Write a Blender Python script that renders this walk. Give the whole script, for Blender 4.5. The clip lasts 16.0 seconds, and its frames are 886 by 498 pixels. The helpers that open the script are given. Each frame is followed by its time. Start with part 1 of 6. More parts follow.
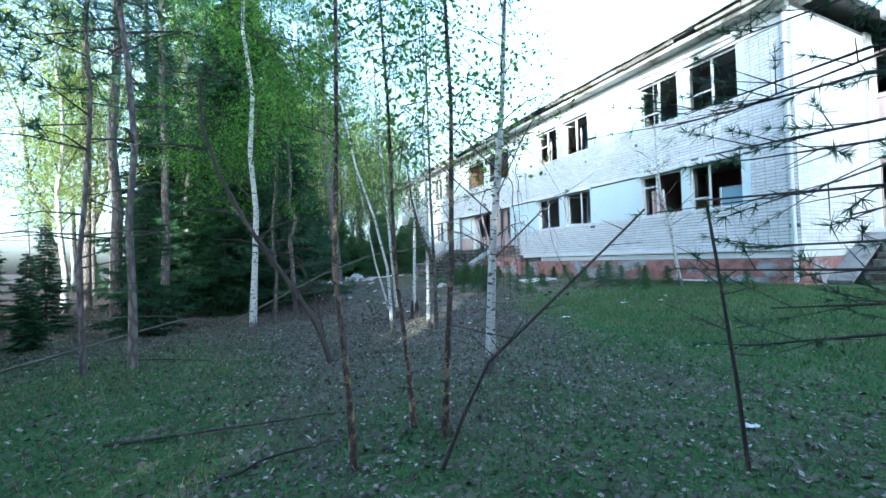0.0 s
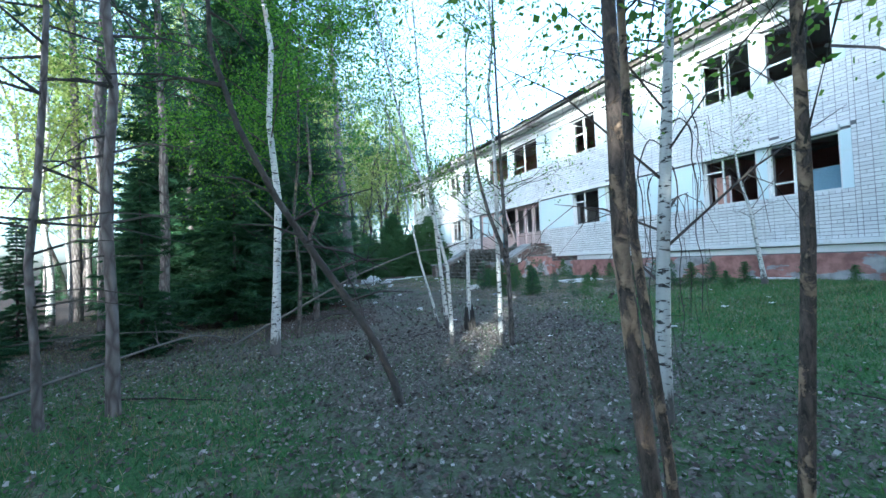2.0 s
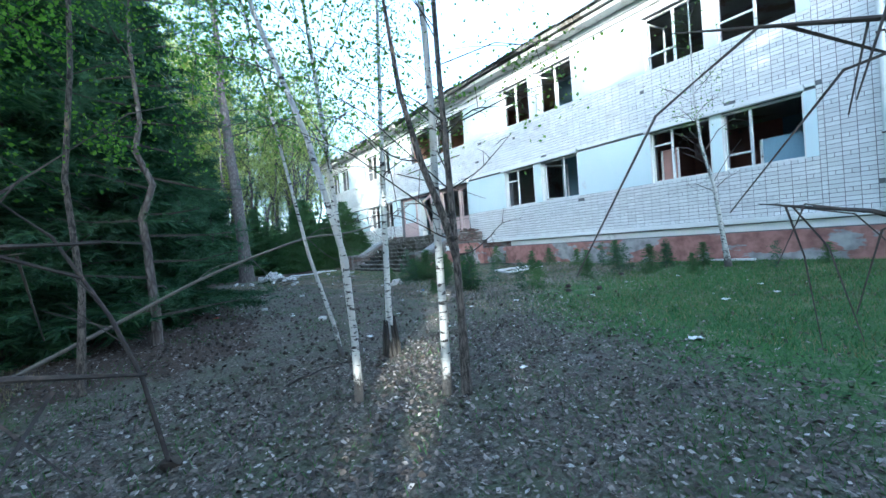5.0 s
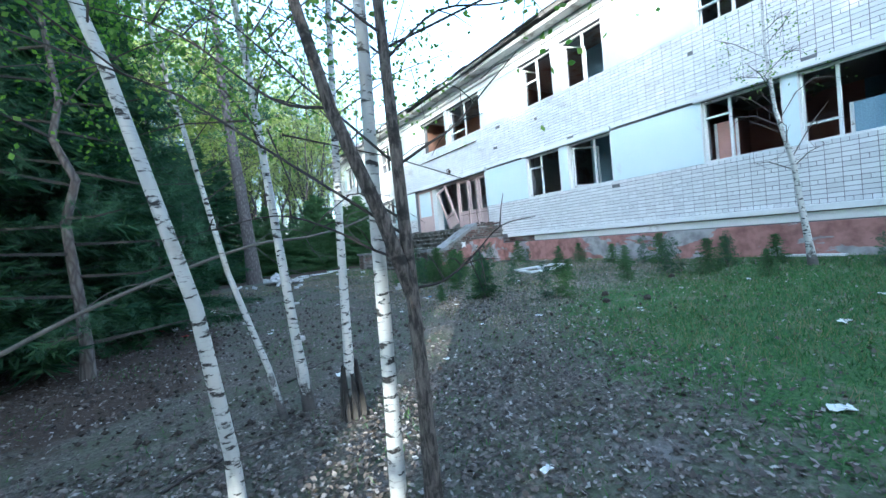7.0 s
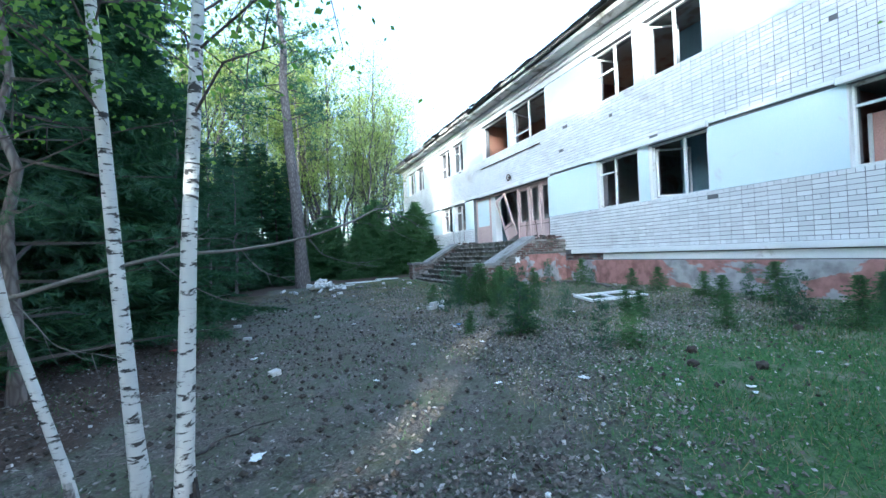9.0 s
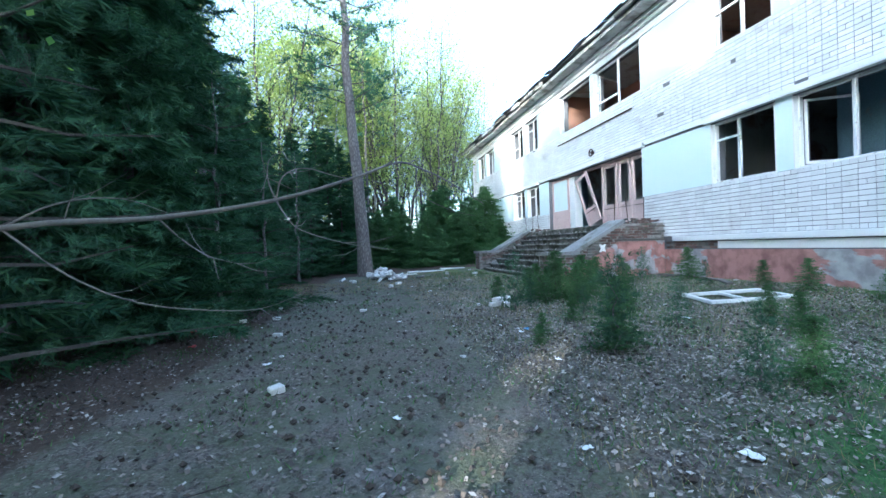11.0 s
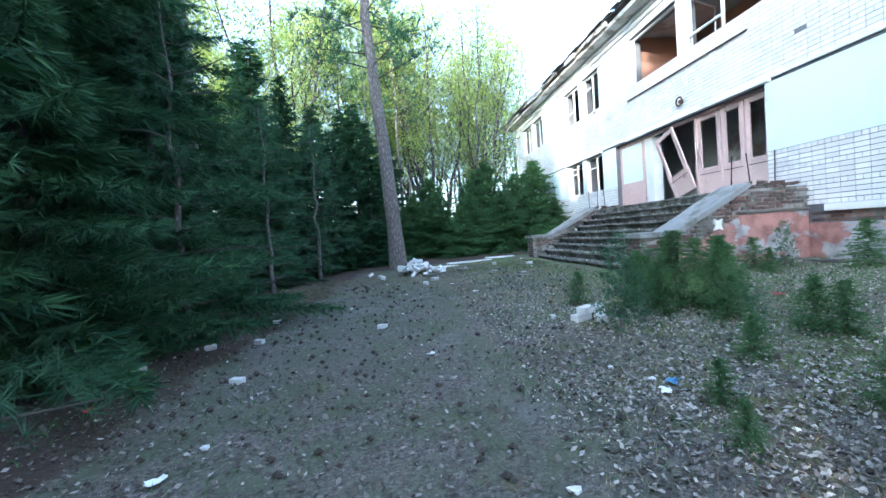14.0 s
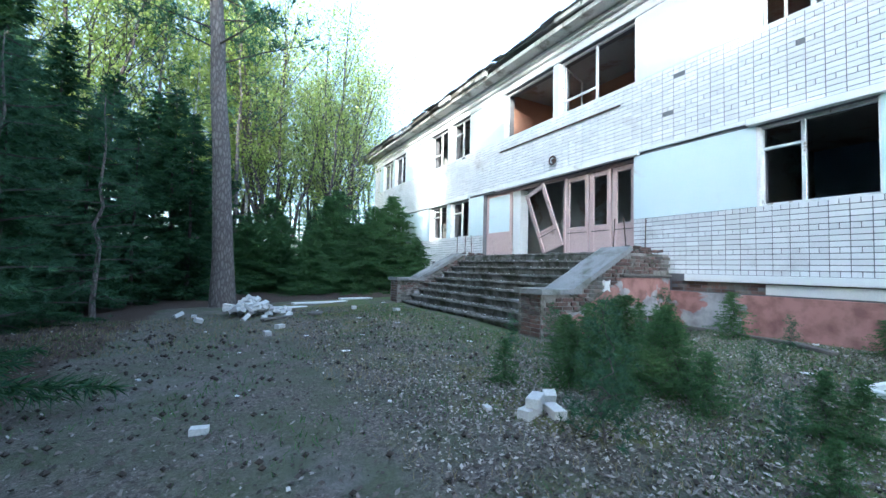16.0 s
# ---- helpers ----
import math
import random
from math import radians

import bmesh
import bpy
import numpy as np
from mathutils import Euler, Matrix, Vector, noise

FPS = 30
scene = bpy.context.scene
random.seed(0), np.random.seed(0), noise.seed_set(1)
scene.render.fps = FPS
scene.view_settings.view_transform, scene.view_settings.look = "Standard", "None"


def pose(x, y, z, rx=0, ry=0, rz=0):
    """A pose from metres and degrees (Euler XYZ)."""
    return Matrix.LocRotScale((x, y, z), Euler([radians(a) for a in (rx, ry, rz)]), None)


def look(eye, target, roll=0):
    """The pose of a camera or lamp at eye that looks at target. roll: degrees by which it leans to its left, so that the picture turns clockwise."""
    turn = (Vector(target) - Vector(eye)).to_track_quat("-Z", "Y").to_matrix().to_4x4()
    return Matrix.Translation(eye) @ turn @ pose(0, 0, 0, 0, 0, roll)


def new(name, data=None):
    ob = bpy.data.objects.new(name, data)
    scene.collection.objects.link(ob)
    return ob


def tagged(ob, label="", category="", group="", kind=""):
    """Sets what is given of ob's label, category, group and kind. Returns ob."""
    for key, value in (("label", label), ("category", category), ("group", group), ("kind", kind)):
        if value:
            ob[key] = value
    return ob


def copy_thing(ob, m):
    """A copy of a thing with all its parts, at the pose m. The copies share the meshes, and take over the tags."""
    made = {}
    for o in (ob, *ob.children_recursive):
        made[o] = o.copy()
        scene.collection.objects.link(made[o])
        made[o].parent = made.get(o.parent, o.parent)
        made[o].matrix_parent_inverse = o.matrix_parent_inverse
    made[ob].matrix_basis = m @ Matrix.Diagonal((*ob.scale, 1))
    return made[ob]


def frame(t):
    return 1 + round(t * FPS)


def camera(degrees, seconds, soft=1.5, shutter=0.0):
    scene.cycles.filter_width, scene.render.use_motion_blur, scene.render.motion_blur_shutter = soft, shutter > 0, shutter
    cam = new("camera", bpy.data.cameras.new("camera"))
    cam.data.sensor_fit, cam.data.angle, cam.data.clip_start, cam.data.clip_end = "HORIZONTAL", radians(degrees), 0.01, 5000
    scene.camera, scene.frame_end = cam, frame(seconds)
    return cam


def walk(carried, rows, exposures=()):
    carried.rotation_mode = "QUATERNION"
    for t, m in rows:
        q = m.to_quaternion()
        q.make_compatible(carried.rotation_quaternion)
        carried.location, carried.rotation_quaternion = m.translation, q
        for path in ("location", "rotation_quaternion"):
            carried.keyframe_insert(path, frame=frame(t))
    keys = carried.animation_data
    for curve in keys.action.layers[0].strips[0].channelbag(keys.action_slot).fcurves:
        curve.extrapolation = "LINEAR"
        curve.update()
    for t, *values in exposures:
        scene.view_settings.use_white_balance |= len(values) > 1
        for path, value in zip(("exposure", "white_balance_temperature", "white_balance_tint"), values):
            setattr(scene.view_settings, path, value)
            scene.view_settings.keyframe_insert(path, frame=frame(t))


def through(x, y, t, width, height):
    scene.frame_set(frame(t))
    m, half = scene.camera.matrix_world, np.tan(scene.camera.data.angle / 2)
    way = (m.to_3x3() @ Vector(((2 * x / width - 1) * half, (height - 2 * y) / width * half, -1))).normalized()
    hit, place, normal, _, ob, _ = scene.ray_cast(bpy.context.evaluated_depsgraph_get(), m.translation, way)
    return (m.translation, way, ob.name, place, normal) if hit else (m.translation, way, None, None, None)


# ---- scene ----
cam = camera(95.0, 16.0)
PATH = [
    (0, (0.152, -0.386, 1.356), (0.956, 1.336, 1.404), -1.8),
    (0.5, (0.037, 0.124, 1.391), (0.838, 1.846, 1.469), -2.1),
    (1, (0.002, 0.705, 1.356), (0.720, 2.463, 1.397), -3.1),
    (1.5, (-0.051, 1.160, 1.290), (0.650, 2.924, 1.349), -3.3),
    (2, (-0.102, 1.667, 1.309), (0.689, 3.394, 1.365), -2.5),
    (2.5, (0.014, 2.108, 1.329), (0.840, 3.819, 1.377), -3.0),
    (3, (0.120, 2.611, 1.299), (1.097, 4.235, 1.423), -4.0),
    (3.5, (0.351, 2.960, 1.291), (1.423, 4.527, 1.376), -3.3),
    (4, (0.675, 3.356, 1.264), (1.750, 4.923, 1.292), -3.0),
    (4.2, (0.789, 3.528, 1.265), (1.903, 5.068, 1.269), -3.5),
    (6.3, (2.016, 4.815, 1.381), (3.080, 6.388, 1.327), -5.1),
    (6.5, (2.142, 4.931, 1.412), (3.197, 6.510, 1.353), -4.9),
    (7, (2.498, 5.212, 1.393), (3.502, 6.824, 1.355), -5.3),
    (7.5, (2.868, 5.462, 1.428), (3.826, 7.102, 1.402), -5.2),
    (8, (3.331, 5.769, 1.450), (4.214, 7.452, 1.443), -3.3),
    (8.5, (3.631, 6.062, 1.479), (4.442, 7.780, 1.510), -2.1),
    (9, (4.004, 6.317, 1.479), (4.716, 8.078, 1.502), -2.4),
    (9.5, (4.277, 6.684, 1.501), (4.838, 8.499, 1.453), -2.4),
    (11.8, (4.871, 8.461, 1.338), (5.208, 10.331, 1.337), -2.4),
    (12, (4.886, 8.644, 1.339), (5.202, 10.517, 1.317), -2.6),
    (12.5, (4.909, 9.127, 1.343), (5.185, 11.005, 1.289), -2.8),
    (13, (5.090, 9.609, 1.341), (5.258, 11.502, 1.291), -3.3),
    (13.5, (5.091, 10.065, 1.323), (5.219, 11.960, 1.243), -2.6),
    (14, (5.159, 10.552, 1.358), (5.352, 12.441, 1.294), -4.1),
    (14.5, (5.172, 11.092, 1.379), (5.442, 12.972, 1.329), -4.1),
    (15, (5.056, 11.597, 1.442), (5.520, 13.438, 1.400), -3.2),
    (15.5, (5.006, 12.115, 1.454), (5.668, 13.895, 1.391), -0.4),
    (16, (4.892, 12.631, 1.457), (5.804, 14.296, 1.544), 1.3),
]
walk(cam, [(t, look(eye, target, roll)) for t, eye, target, roll in PATH],
     exposures=[(0.0, 2.78, 4580, 1), (4.0, 2.72, 4600, 1), (7.0, 2.86, 4620, 2), (10.0, 2.84, 4600, 3), (12.5, 3.14, 4700, 4), (14.5, 3.26, 4760, 5), (16.0, 2.86, 4760, 4)])

# ---- light: a low evening sun behind the trees at the walker's back, and the sky ----
SUN_ELEV, SUN_AZ = 9.0, 143.0          # degrees; azimuth from +y towards -x
world = bpy.data.worlds.new("evening_sky")
scene.world = world
world.use_nodes = True
wn = world.node_tree
sky = wn.nodes.new("ShaderNodeTexSky")
sky.sky_type = "NISHITA"
sky.sun_disc = False
sky.sun_elevation = radians(SUN_ELEV)
sky.sun_rotation = radians(-SUN_AZ)
sky.air_density, sky.dust_density, sky.ozone_density = 1.0, 4.0, 1.0
haze = wn.nodes.new("ShaderNodeHueSaturation")          # a thin evening haze pales the blue
haze.inputs["Saturation"].default_value, haze.inputs["Value"].default_value = 0.62, 1.2
wn.links.new(sky.outputs[0], haze.inputs["Color"])
wn.links.new(haze.outputs[0], wn.nodes["Background"].inputs[0])
wn.nodes["Background"].inputs[1].default_value = 0.15
sun_data = bpy.data.lights.new("sun", "SUN")
sun_data.energy, sun_data.angle, sun_data.color = 2.8, radians(0.6), (1.0, 0.80, 0.55)
sun = new("sun", sun_data)
sun_way = Vector((-math.sin(radians(SUN_AZ)) * math.cos(radians(SUN_ELEV)), math.cos(radians(SUN_AZ)) * math.cos(radians(SUN_ELEV)), math.sin(radians(SUN_ELEV))))
sun.matrix_world = look(sun_way * 60, (0, 0, 0))


# ---- materials ----
def mat(name, build):
    m = bpy.data.materials.new(name)
    m.use_nodes = True
    nt = m.node_tree
    build(nt, nt.nodes["Principled BSDF"])
    return m


def ramp(nt, fac, stops):
    r = nt.nodes.new("ShaderNodeValToRGB")
    els = r.color_ramp.elements
    while len(els) < len(stops):
        els.new(0.5)
    for e, (p, c) in zip(els, stops):
        e.position, e.color = p, (*c, 1) if len(c) == 3 else c
    nt.links.new(fac, r.inputs[0])
    return r.outputs[0]


def grey(v):
    return (v, v, v)


def coords(nt, scale=(1, 1, 1), which="Object"):
    """Object coordinates, stretched."""
    tc, mp = nt.nodes.new("ShaderNodeTexCoord"), nt.nodes.new("ShaderNodeMapping")
    mp.inputs["Scale"].default_value = scale
    nt.links.new(tc.outputs[which], mp.inputs[0])
    return mp.outputs[0]


def place(nt, scale=(1, 1, 1)):
    """World position, stretched."""
    g, mp = nt.nodes.new("ShaderNodeNewGeometry"), nt.nodes.new("ShaderNodeMapping")
    mp.inputs["Scale"].default_value = scale
    nt.links.new(g.outputs["Position"], mp.inputs[0])
    return mp.outputs[0]


def noise_tex(nt, vec, scale, detail=5, rough=0.55, dist=0.0):
    n = nt.nodes.new("ShaderNodeTexNoise")
    n.inputs["Scale"].default_value, n.inputs["Detail"].default_value = scale, detail
    n.inputs["Roughness"].default_value, n.inputs["Distortion"].default_value = rough, dist
    nt.links.new(vec, n.inputs["Vector"])
    return n.outputs[0]


def mix(nt, fac, a, b, mode="MIX"):
    m = nt.nodes.new("ShaderNodeMix")
    m.data_type, m.blend_type = "RGBA", mode
    for sock, val in ((m.inputs[0], fac), (m.inputs[6], a), (m.inputs[7], b)):
        if hasattr(val, "is_linked"):
            nt.links.new(val, sock)
        elif isinstance(val, tuple):
            sock.default_value = (*val, 1)
        else:
            sock.default_value = val
    return m.outputs[2]


def bump(nt, bsdf, height, strength=0.4, dist=0.01):
    b = nt.nodes.new("ShaderNodeBump")
    b.inputs["Strength"].default_value, b.inputs["Distance"].default_value = strength, dist
    nt.links.new(height, b.inputs["Height"])
    nt.links.new(b.outputs[0], bsdf.inputs["Normal"])


def info_random(nt):
    return nt.nodes.new("ShaderNodeObjectInfo").outputs["Random"]


def island_random(nt):
    return nt.nodes.new("ShaderNodeNewGeometry").outputs["Random Per Island"]


def surface(name, low, high, scale=3.0, fine=60.0, rough=0.85, relief=0.3, per=None, spread=0.0, metal=0.0, stain=None, stain_scale=0.7, stain_cut=(0.52, 0.62), depth=0.006):
    """A matt surface: two scales of noise between two colours, optional stains and a change of tone from piece to piece."""
    def build(nt, b):
        v = place(nt)
        big, small = noise_tex(nt, v, scale), noise_tex(nt, v, fine, 3)
        col = mix(nt, big, low, high)
        col = mix(nt, 0.35, col, ramp(nt, small, [(0.3, grey(0.25)), (0.7, grey(0.75))]), "OVERLAY")
        if stain:
            s = noise_tex(nt, v, stain_scale, 8, 0.68, 0.4)
            col = mix(nt, ramp(nt, s, [(stain_cut[0], grey(0)), (stain_cut[1], grey(1))]), col, stain)
        if per:
            r = info_random(nt) if per == "object" else island_random(nt)
            col = mix(nt, 1.0, col, ramp(nt, r, [(0.0, grey(1 - spread)), (1.0, grey(1.0))]), "MULTIPLY")
        nt.links.new(col, b.inputs["Base Color"])
        b.inputs["Roughness"].default_value, b.inputs["Metallic"].default_value = rough, metal
        bump(nt, b, small, relief, depth)
    return mat(name, build)


def leafy(name, low, high, rough=0.55, through=0.35):
    """Leaves or needles: tone changes from leaf to leaf, and some light passes through."""
    def build(nt, b):
        col = mix(nt, island_random(nt), low, high)
        col = mix(nt, 0.5, col, ramp(nt, noise_tex(nt, place(nt), 0.6, 3), [(0.3, grey(0.3)), (0.7, grey(0.72))]), "OVERLAY")
        nt.links.new(col, b.inputs["Base Color"])
        b.inputs["Roughness"].default_value = rough
        b.inputs["Specular IOR Level"].default_value = 0.12
        t = nt.nodes.new("ShaderNodeBsdfTranslucent")
        nt.links.new(mix(nt, 1.0, col, (1.0, 1.0, 0.55), "MULTIPLY"), t.inputs[0])
        ms = nt.nodes.new("ShaderNodeMixShader")
        ms.inputs[0].default_value = through
        nt.links.new(b.outputs[0], ms.inputs[1])
        nt.links.new(t.outputs[0], ms.inputs[2])
        nt.links.new(ms.outputs[0], nt.nodes["Material Output"].inputs[0])
    return mat(name, build)


M_BRICK = surface("silicate_brick", (0.70, 0.71, 0.73), (0.83, 0.83, 0.83), 1.2, 90, 0.9, 0.35, "object", 0.16, stain=(0.50, 0.48, 0.47), stain_scale=0.5, stain_cut=(0.60, 0.76))
M_BRICK_REST = surface("silicate_brick_joined", (0.70, 0.71, 0.73), (0.83, 0.83, 0.83), 1.2, 90, 0.9, 0.35, "island", 0.16, stain=(0.50, 0.48, 0.47), stain_scale=0.5, stain_cut=(0.60, 0.76))
M_MORTAR = surface("grey_mortar", (0.10, 0.10, 0.11), (0.19, 0.19, 0.20), 3, 120, 0.95, 0.5)
M_PLASTER = surface("pale_blue_plaster", (0.66, 0.775, 0.81), (0.74, 0.83, 0.85), 0.8, 70, 0.85, 0.2, stain=(0.60, 0.61, 0.60), stain_scale=1.3, stain_cut=(0.60, 0.76))
M_WHITE = surface("white_painted_render", (0.66, 0.68, 0.69), (0.80, 0.80, 0.79), 1.5, 80, 0.8, 0.25, stain=(0.45, 0.44, 0.42), stain_scale=1.3, stain_cut=(0.60, 0.72))
M_FRAME = surface("flaking_white_window_paint", (0.62, 0.64, 0.65), (0.78, 0.78, 0.77), 4, 60, 0.6, 0.3, stain=(0.30, 0.26, 0.22), stain_scale=5, stain_cut=(0.60, 0.68))
M_PINK = surface("dusty_pink_door_paint", (0.50, 0.37, 0.35), (0.62, 0.48, 0.455), 1.6, 50, 0.65, 0.3, stain=(0.28, 0.20, 0.17), stain_scale=2.5, stain_cut=(0.60, 0.72))
M_CONCRETE = surface("weathered_concrete", (0.19, 0.195, 0.20), (0.32, 0.32, 0.325), 1.6, 60, 0.92, 0.6, stain=(0.12, 0.12, 0.10), stain_scale=1.8, stain_cut=(0.50, 0.66), depth=0.012)
M_STEP = surface("mossy_concrete_step", (0.13, 0.125, 0.115), (0.25, 0.24, 0.23), 2.2, 50, 0.95, 0.7, stain=(0.05, 0.052, 0.035), stain_scale=2.6, stain_cut=(0.40, 0.58), depth=0.015)
M_OLDBRICK = surface("old_red_brick", (0.11, 0.072, 0.062), (0.24, 0.15, 0.125), 2.5, 60, 0.95, 0.8, "object", 0.55, stain=(0.21, 0.205, 0.19), stain_scale=2.6, stain_cut=(0.46, 0.60), depth=0.01)
M_OLDMORTAR = surface("crumbling_old_mortar", (0.17, 0.16, 0.15), (0.36, 0.34, 0.32), 4, 70, 0.95, 0.8, stain=(0.08, 0.08, 0.055), stain_scale=2.0, stain_cut=(0.48, 0.62), depth=0.02)
M_SLAB = surface("roof_slab_edge", (0.40, 0.39, 0.38), (0.55, 0.54, 0.52), 1.4, 40, 0.9, 0.5, stain=(0.14, 0.12, 0.10), stain_scale=1.0, stain_cut=(0.5, 0.62), depth=0.015)
M_ROOF = surface("grey_asbestos_roofing", (0.16, 0.16, 0.16), (0.26, 0.25, 0.24), 1.4, 40, 0.9, 0.5, stain=(0.07, 0.08, 0.05), stain_scale=1.0)
M_ROOM = surface("peeling_room_paint", (0.30, 0.31, 0.31), (0.42, 0.42, 0.40), 1.0, 40, 0.9, 0.3, stain=(0.22, 0.18, 0.15), stain_scale=0.9)
M_ROOM_BLUE = surface("blue_room_paint", (0.20, 0.32, 0.42), (0.28, 0.42, 0.52), 1.0, 40, 0.7, 0.3, stain=(0.3, 0.3, 0.3), stain_scale=1.2, stain_cut=(0.6, 0.7))
M_ROOM_PINK = surface("pink_room_paint", (0.42, 0.24, 0.20), (0.52, 0.32, 0.27), 1.0, 40, 0.7, 0.3, stain=(0.3, 0.26, 0.24), stain_scale=1.2, stain_cut=(0.6, 0.7))
M_ROOM_BROWN = surface("brown_balcony_paint", (0.34, 0.18, 0.12), (0.46, 0.26, 0.18), 1.0, 40, 0.7, 0.3)
M_IRON = surface("rusty_iron", (0.05, 0.035, 0.03), (0.12, 0.07, 0.05), 6, 90, 0.8, 0.4, metal=0.4)
M_DEADWOOD = surface("grey_dead_wood", (0.085, 0.078, 0.07), (0.185, 0.17, 0.155), 5, 60, 0.9, 0.7)
M_DEADBARK = surface("dark_dead_bark", (0.022, 0.019, 0.018), (0.07, 0.058, 0.052), 8, 70, 0.9, 0.8, stain=(0.13, 0.10, 0.08), stain_scale=4, stain_cut=(0.56, 0.68))
M_DARKBARK = surface("dark_bark", (0.03, 0.026, 0.024), (0.085, 0.075, 0.066), 7, 45, 0.95, 0.9, stain=(0.15, 0.155, 0.135), stain_scale=3.0, stain_cut=(0.60, 0.74), depth=0.02)

def young_bark(nt, b):
    """Grey-brown bark of a young tree: fine furrows, dark knots and a few tan scars."""
    furrow = noise_tex(nt, coords(nt, (1, 1, 0.22)), 55, 7, 0.7, 0.6)
    knot = ramp(nt, noise_tex(nt, coords(nt, (3, 3, 5)), 2.4, 5, 0.6), [(0.56, grey(0)), (0.66, grey(1))])
    scar = ramp(nt, noise_tex(nt, coords(nt, (2, 2, 1)), 3.1, 6, 0.6, 0.4), [(0.62, grey(0)), (0.68, grey(0.8))])
    col = mix(nt, ramp(nt, furrow, [(0.41, grey(0)), (0.60, grey(1))]), (0.028, 0.024, 0.022), (0.155, 0.135, 0.12))
    col = mix(nt, scar, mix(nt, knot, col, (0.02, 0.018, 0.016)), (0.30, 0.21, 0.14))
    nt.links.new(col, b.inputs["Base Color"])
    b.inputs["Roughness"].default_value = 0.92
    bump(nt, b, furrow, 0.9, 0.012)


M_YOUNGBARK = mat("young_tree_bark", young_bark)
M_WHITE_RUBBLE = surface("white_rubble", (0.50, 0.50, 0.50), (0.70, 0.69, 0.67), 6, 60, 0.9, 0.5, "island", 0.3)
M_PAPER = surface("white_litter", (0.62, 0.64, 0.66), (0.80, 0.80, 0.80), 8, 60, 0.6, 0.2)
M_BLUE_LITTER = surface("blue_plastic", (0.05, 0.16, 0.32), (0.10, 0.25, 0.42), 8, 60, 0.35, 0.1)
M_RED_LITTER = surface("red_plastic", (0.35, 0.03, 0.04), (0.50, 0.06, 0.06), 8, 60, 0.5, 0.1)
M_CONE = surface("dark_clod", (0.03, 0.025, 0.02), (0.07, 0.055, 0.045), 8, 60, 0.95, 0.8)


def red_plinth(nt, b):
    """Brick-red limewash that has come off in patches down to grey render."""
    v = place(nt)
    wash = mix(nt, noise_tex(nt, v, 2.0), (0.31, 0.15, 0.13), (0.44, 0.25, 0.22))
    bare = mix(nt, noise_tex(nt, v, 7.0), (0.30, 0.30, 0.31), (0.48, 0.47, 0.47))
    m = ramp(nt, noise_tex(nt, place(nt, (1, 0.55, 1)), 0.9, 9, 0.55, 0.3), [(0.515, grey(0)), (0.53, grey(1))])
    dirt = ramp(nt, noise_tex(nt, v, 4.0, 8), [(0.35, grey(0.6)), (0.6, grey(1))])
    nt.links.new(mix(nt, 1.0, mix(nt, m, wash, bare), dirt, "MULTIPLY"), b.inputs["Base Color"])
    b.inputs["Roughness"].default_value = 0.92
    bump(nt, b, mix(nt, 0.3, m, noise_tex(nt, v, 60)), 0.5, 0.01)


M_PLINTH = mat("flaking_red_plinth", red_plinth)


def birch_bark(nt, b):
    """White bark with dark cross bands and black cracked bark in patches."""
    v = coords(nt, (1, 1, 1))
    white = mix(nt, noise_tex(nt, v, 5), (0.40, 0.405, 0.39), (0.62, 0.62, 0.60))
    bands = ramp(nt, noise_tex(nt, coords(nt, (4.5, 4.5, 13)), 2.6, 6, 0.62, 0.4), [(0.545, grey(0)), (0.60, grey(1))])
    fine = ramp(nt, noise_tex(nt, coords(nt, (6, 6, 60)), 2.0, 3), [(0.62, grey(0)), (0.72, grey(1))])
    col = mix(nt, bands, white, (0.035, 0.032, 0.03))
    col = mix(nt, mix(nt, 0.5, grey(0), fine), col, (0.12, 0.11, 0.10))
    foot = nt.nodes.new("ShaderNodeSeparateXYZ")
    nt.links.new(coords(nt, (1, 1, 0.5)), foot.inputs[0])
    reach = mix(nt, 0.62, ramp(nt, foot.outputs["Z"], [(0.0, grey(1)), (0.32, grey(0))]), noise_tex(nt, coords(nt, (3, 3, 1.2)), 3.0, 7, 0.65, 0.5))
    col = mix(nt, ramp(nt, reach, [(0.50, grey(0)), (0.56, grey(0.92))]), col, mix(nt, noise_tex(nt, v, 60), (0.02, 0.018, 0.018), (0.10, 0.09, 0.085)))
    tan = ramp(nt, noise_tex(nt, v, 1.6, 4), [(0.56, grey(0)), (0.68, grey(0.6))])
    col = mix(nt, tan, col, (0.38, 0.29, 0.20))
    nt.links.new(col, b.inputs["Base Color"])
    b.inputs["Roughness"].default_value = 0.7
    bump(nt, b, bands, 0.6, 0.008)


M_BIRCH = mat("birch_bark", birch_bark)


def peeling_bark(nt, b):
    """Dark bark that peels in papery tan flakes."""
    v = coords(nt)
    dark = mix(nt, ramp(nt, noise_tex(nt, coords(nt, (1, 1, 0.3)), 60, 8, 0.75, 0.5), [(0.36, grey(0)), (0.64, grey(1))]), (0.018, 0.015, 0.013), (0.14, 0.105, 0.085))
    tan = mix(nt, noise_tex(nt, coords(nt, (1, 1, 2.5)), 22, 7, 0.75), (0.10, 0.06, 0.04), (0.52, 0.38, 0.25))
    m = ramp(nt, noise_tex(nt, coords(nt, (3, 3, 2.2)), 4.6, 9, 0.68, 0.6), [(0.50, grey(0)), (0.56, grey(1))])
    nt.links.new(mix(nt, m, dark, tan), b.inputs["Base Color"])
    b.inputs["Roughness"].default_value = 0.85
    bump(nt, b, m, 0.8, 0.012)


M_PEEL = mat("peeling_bark", peeling_bark)


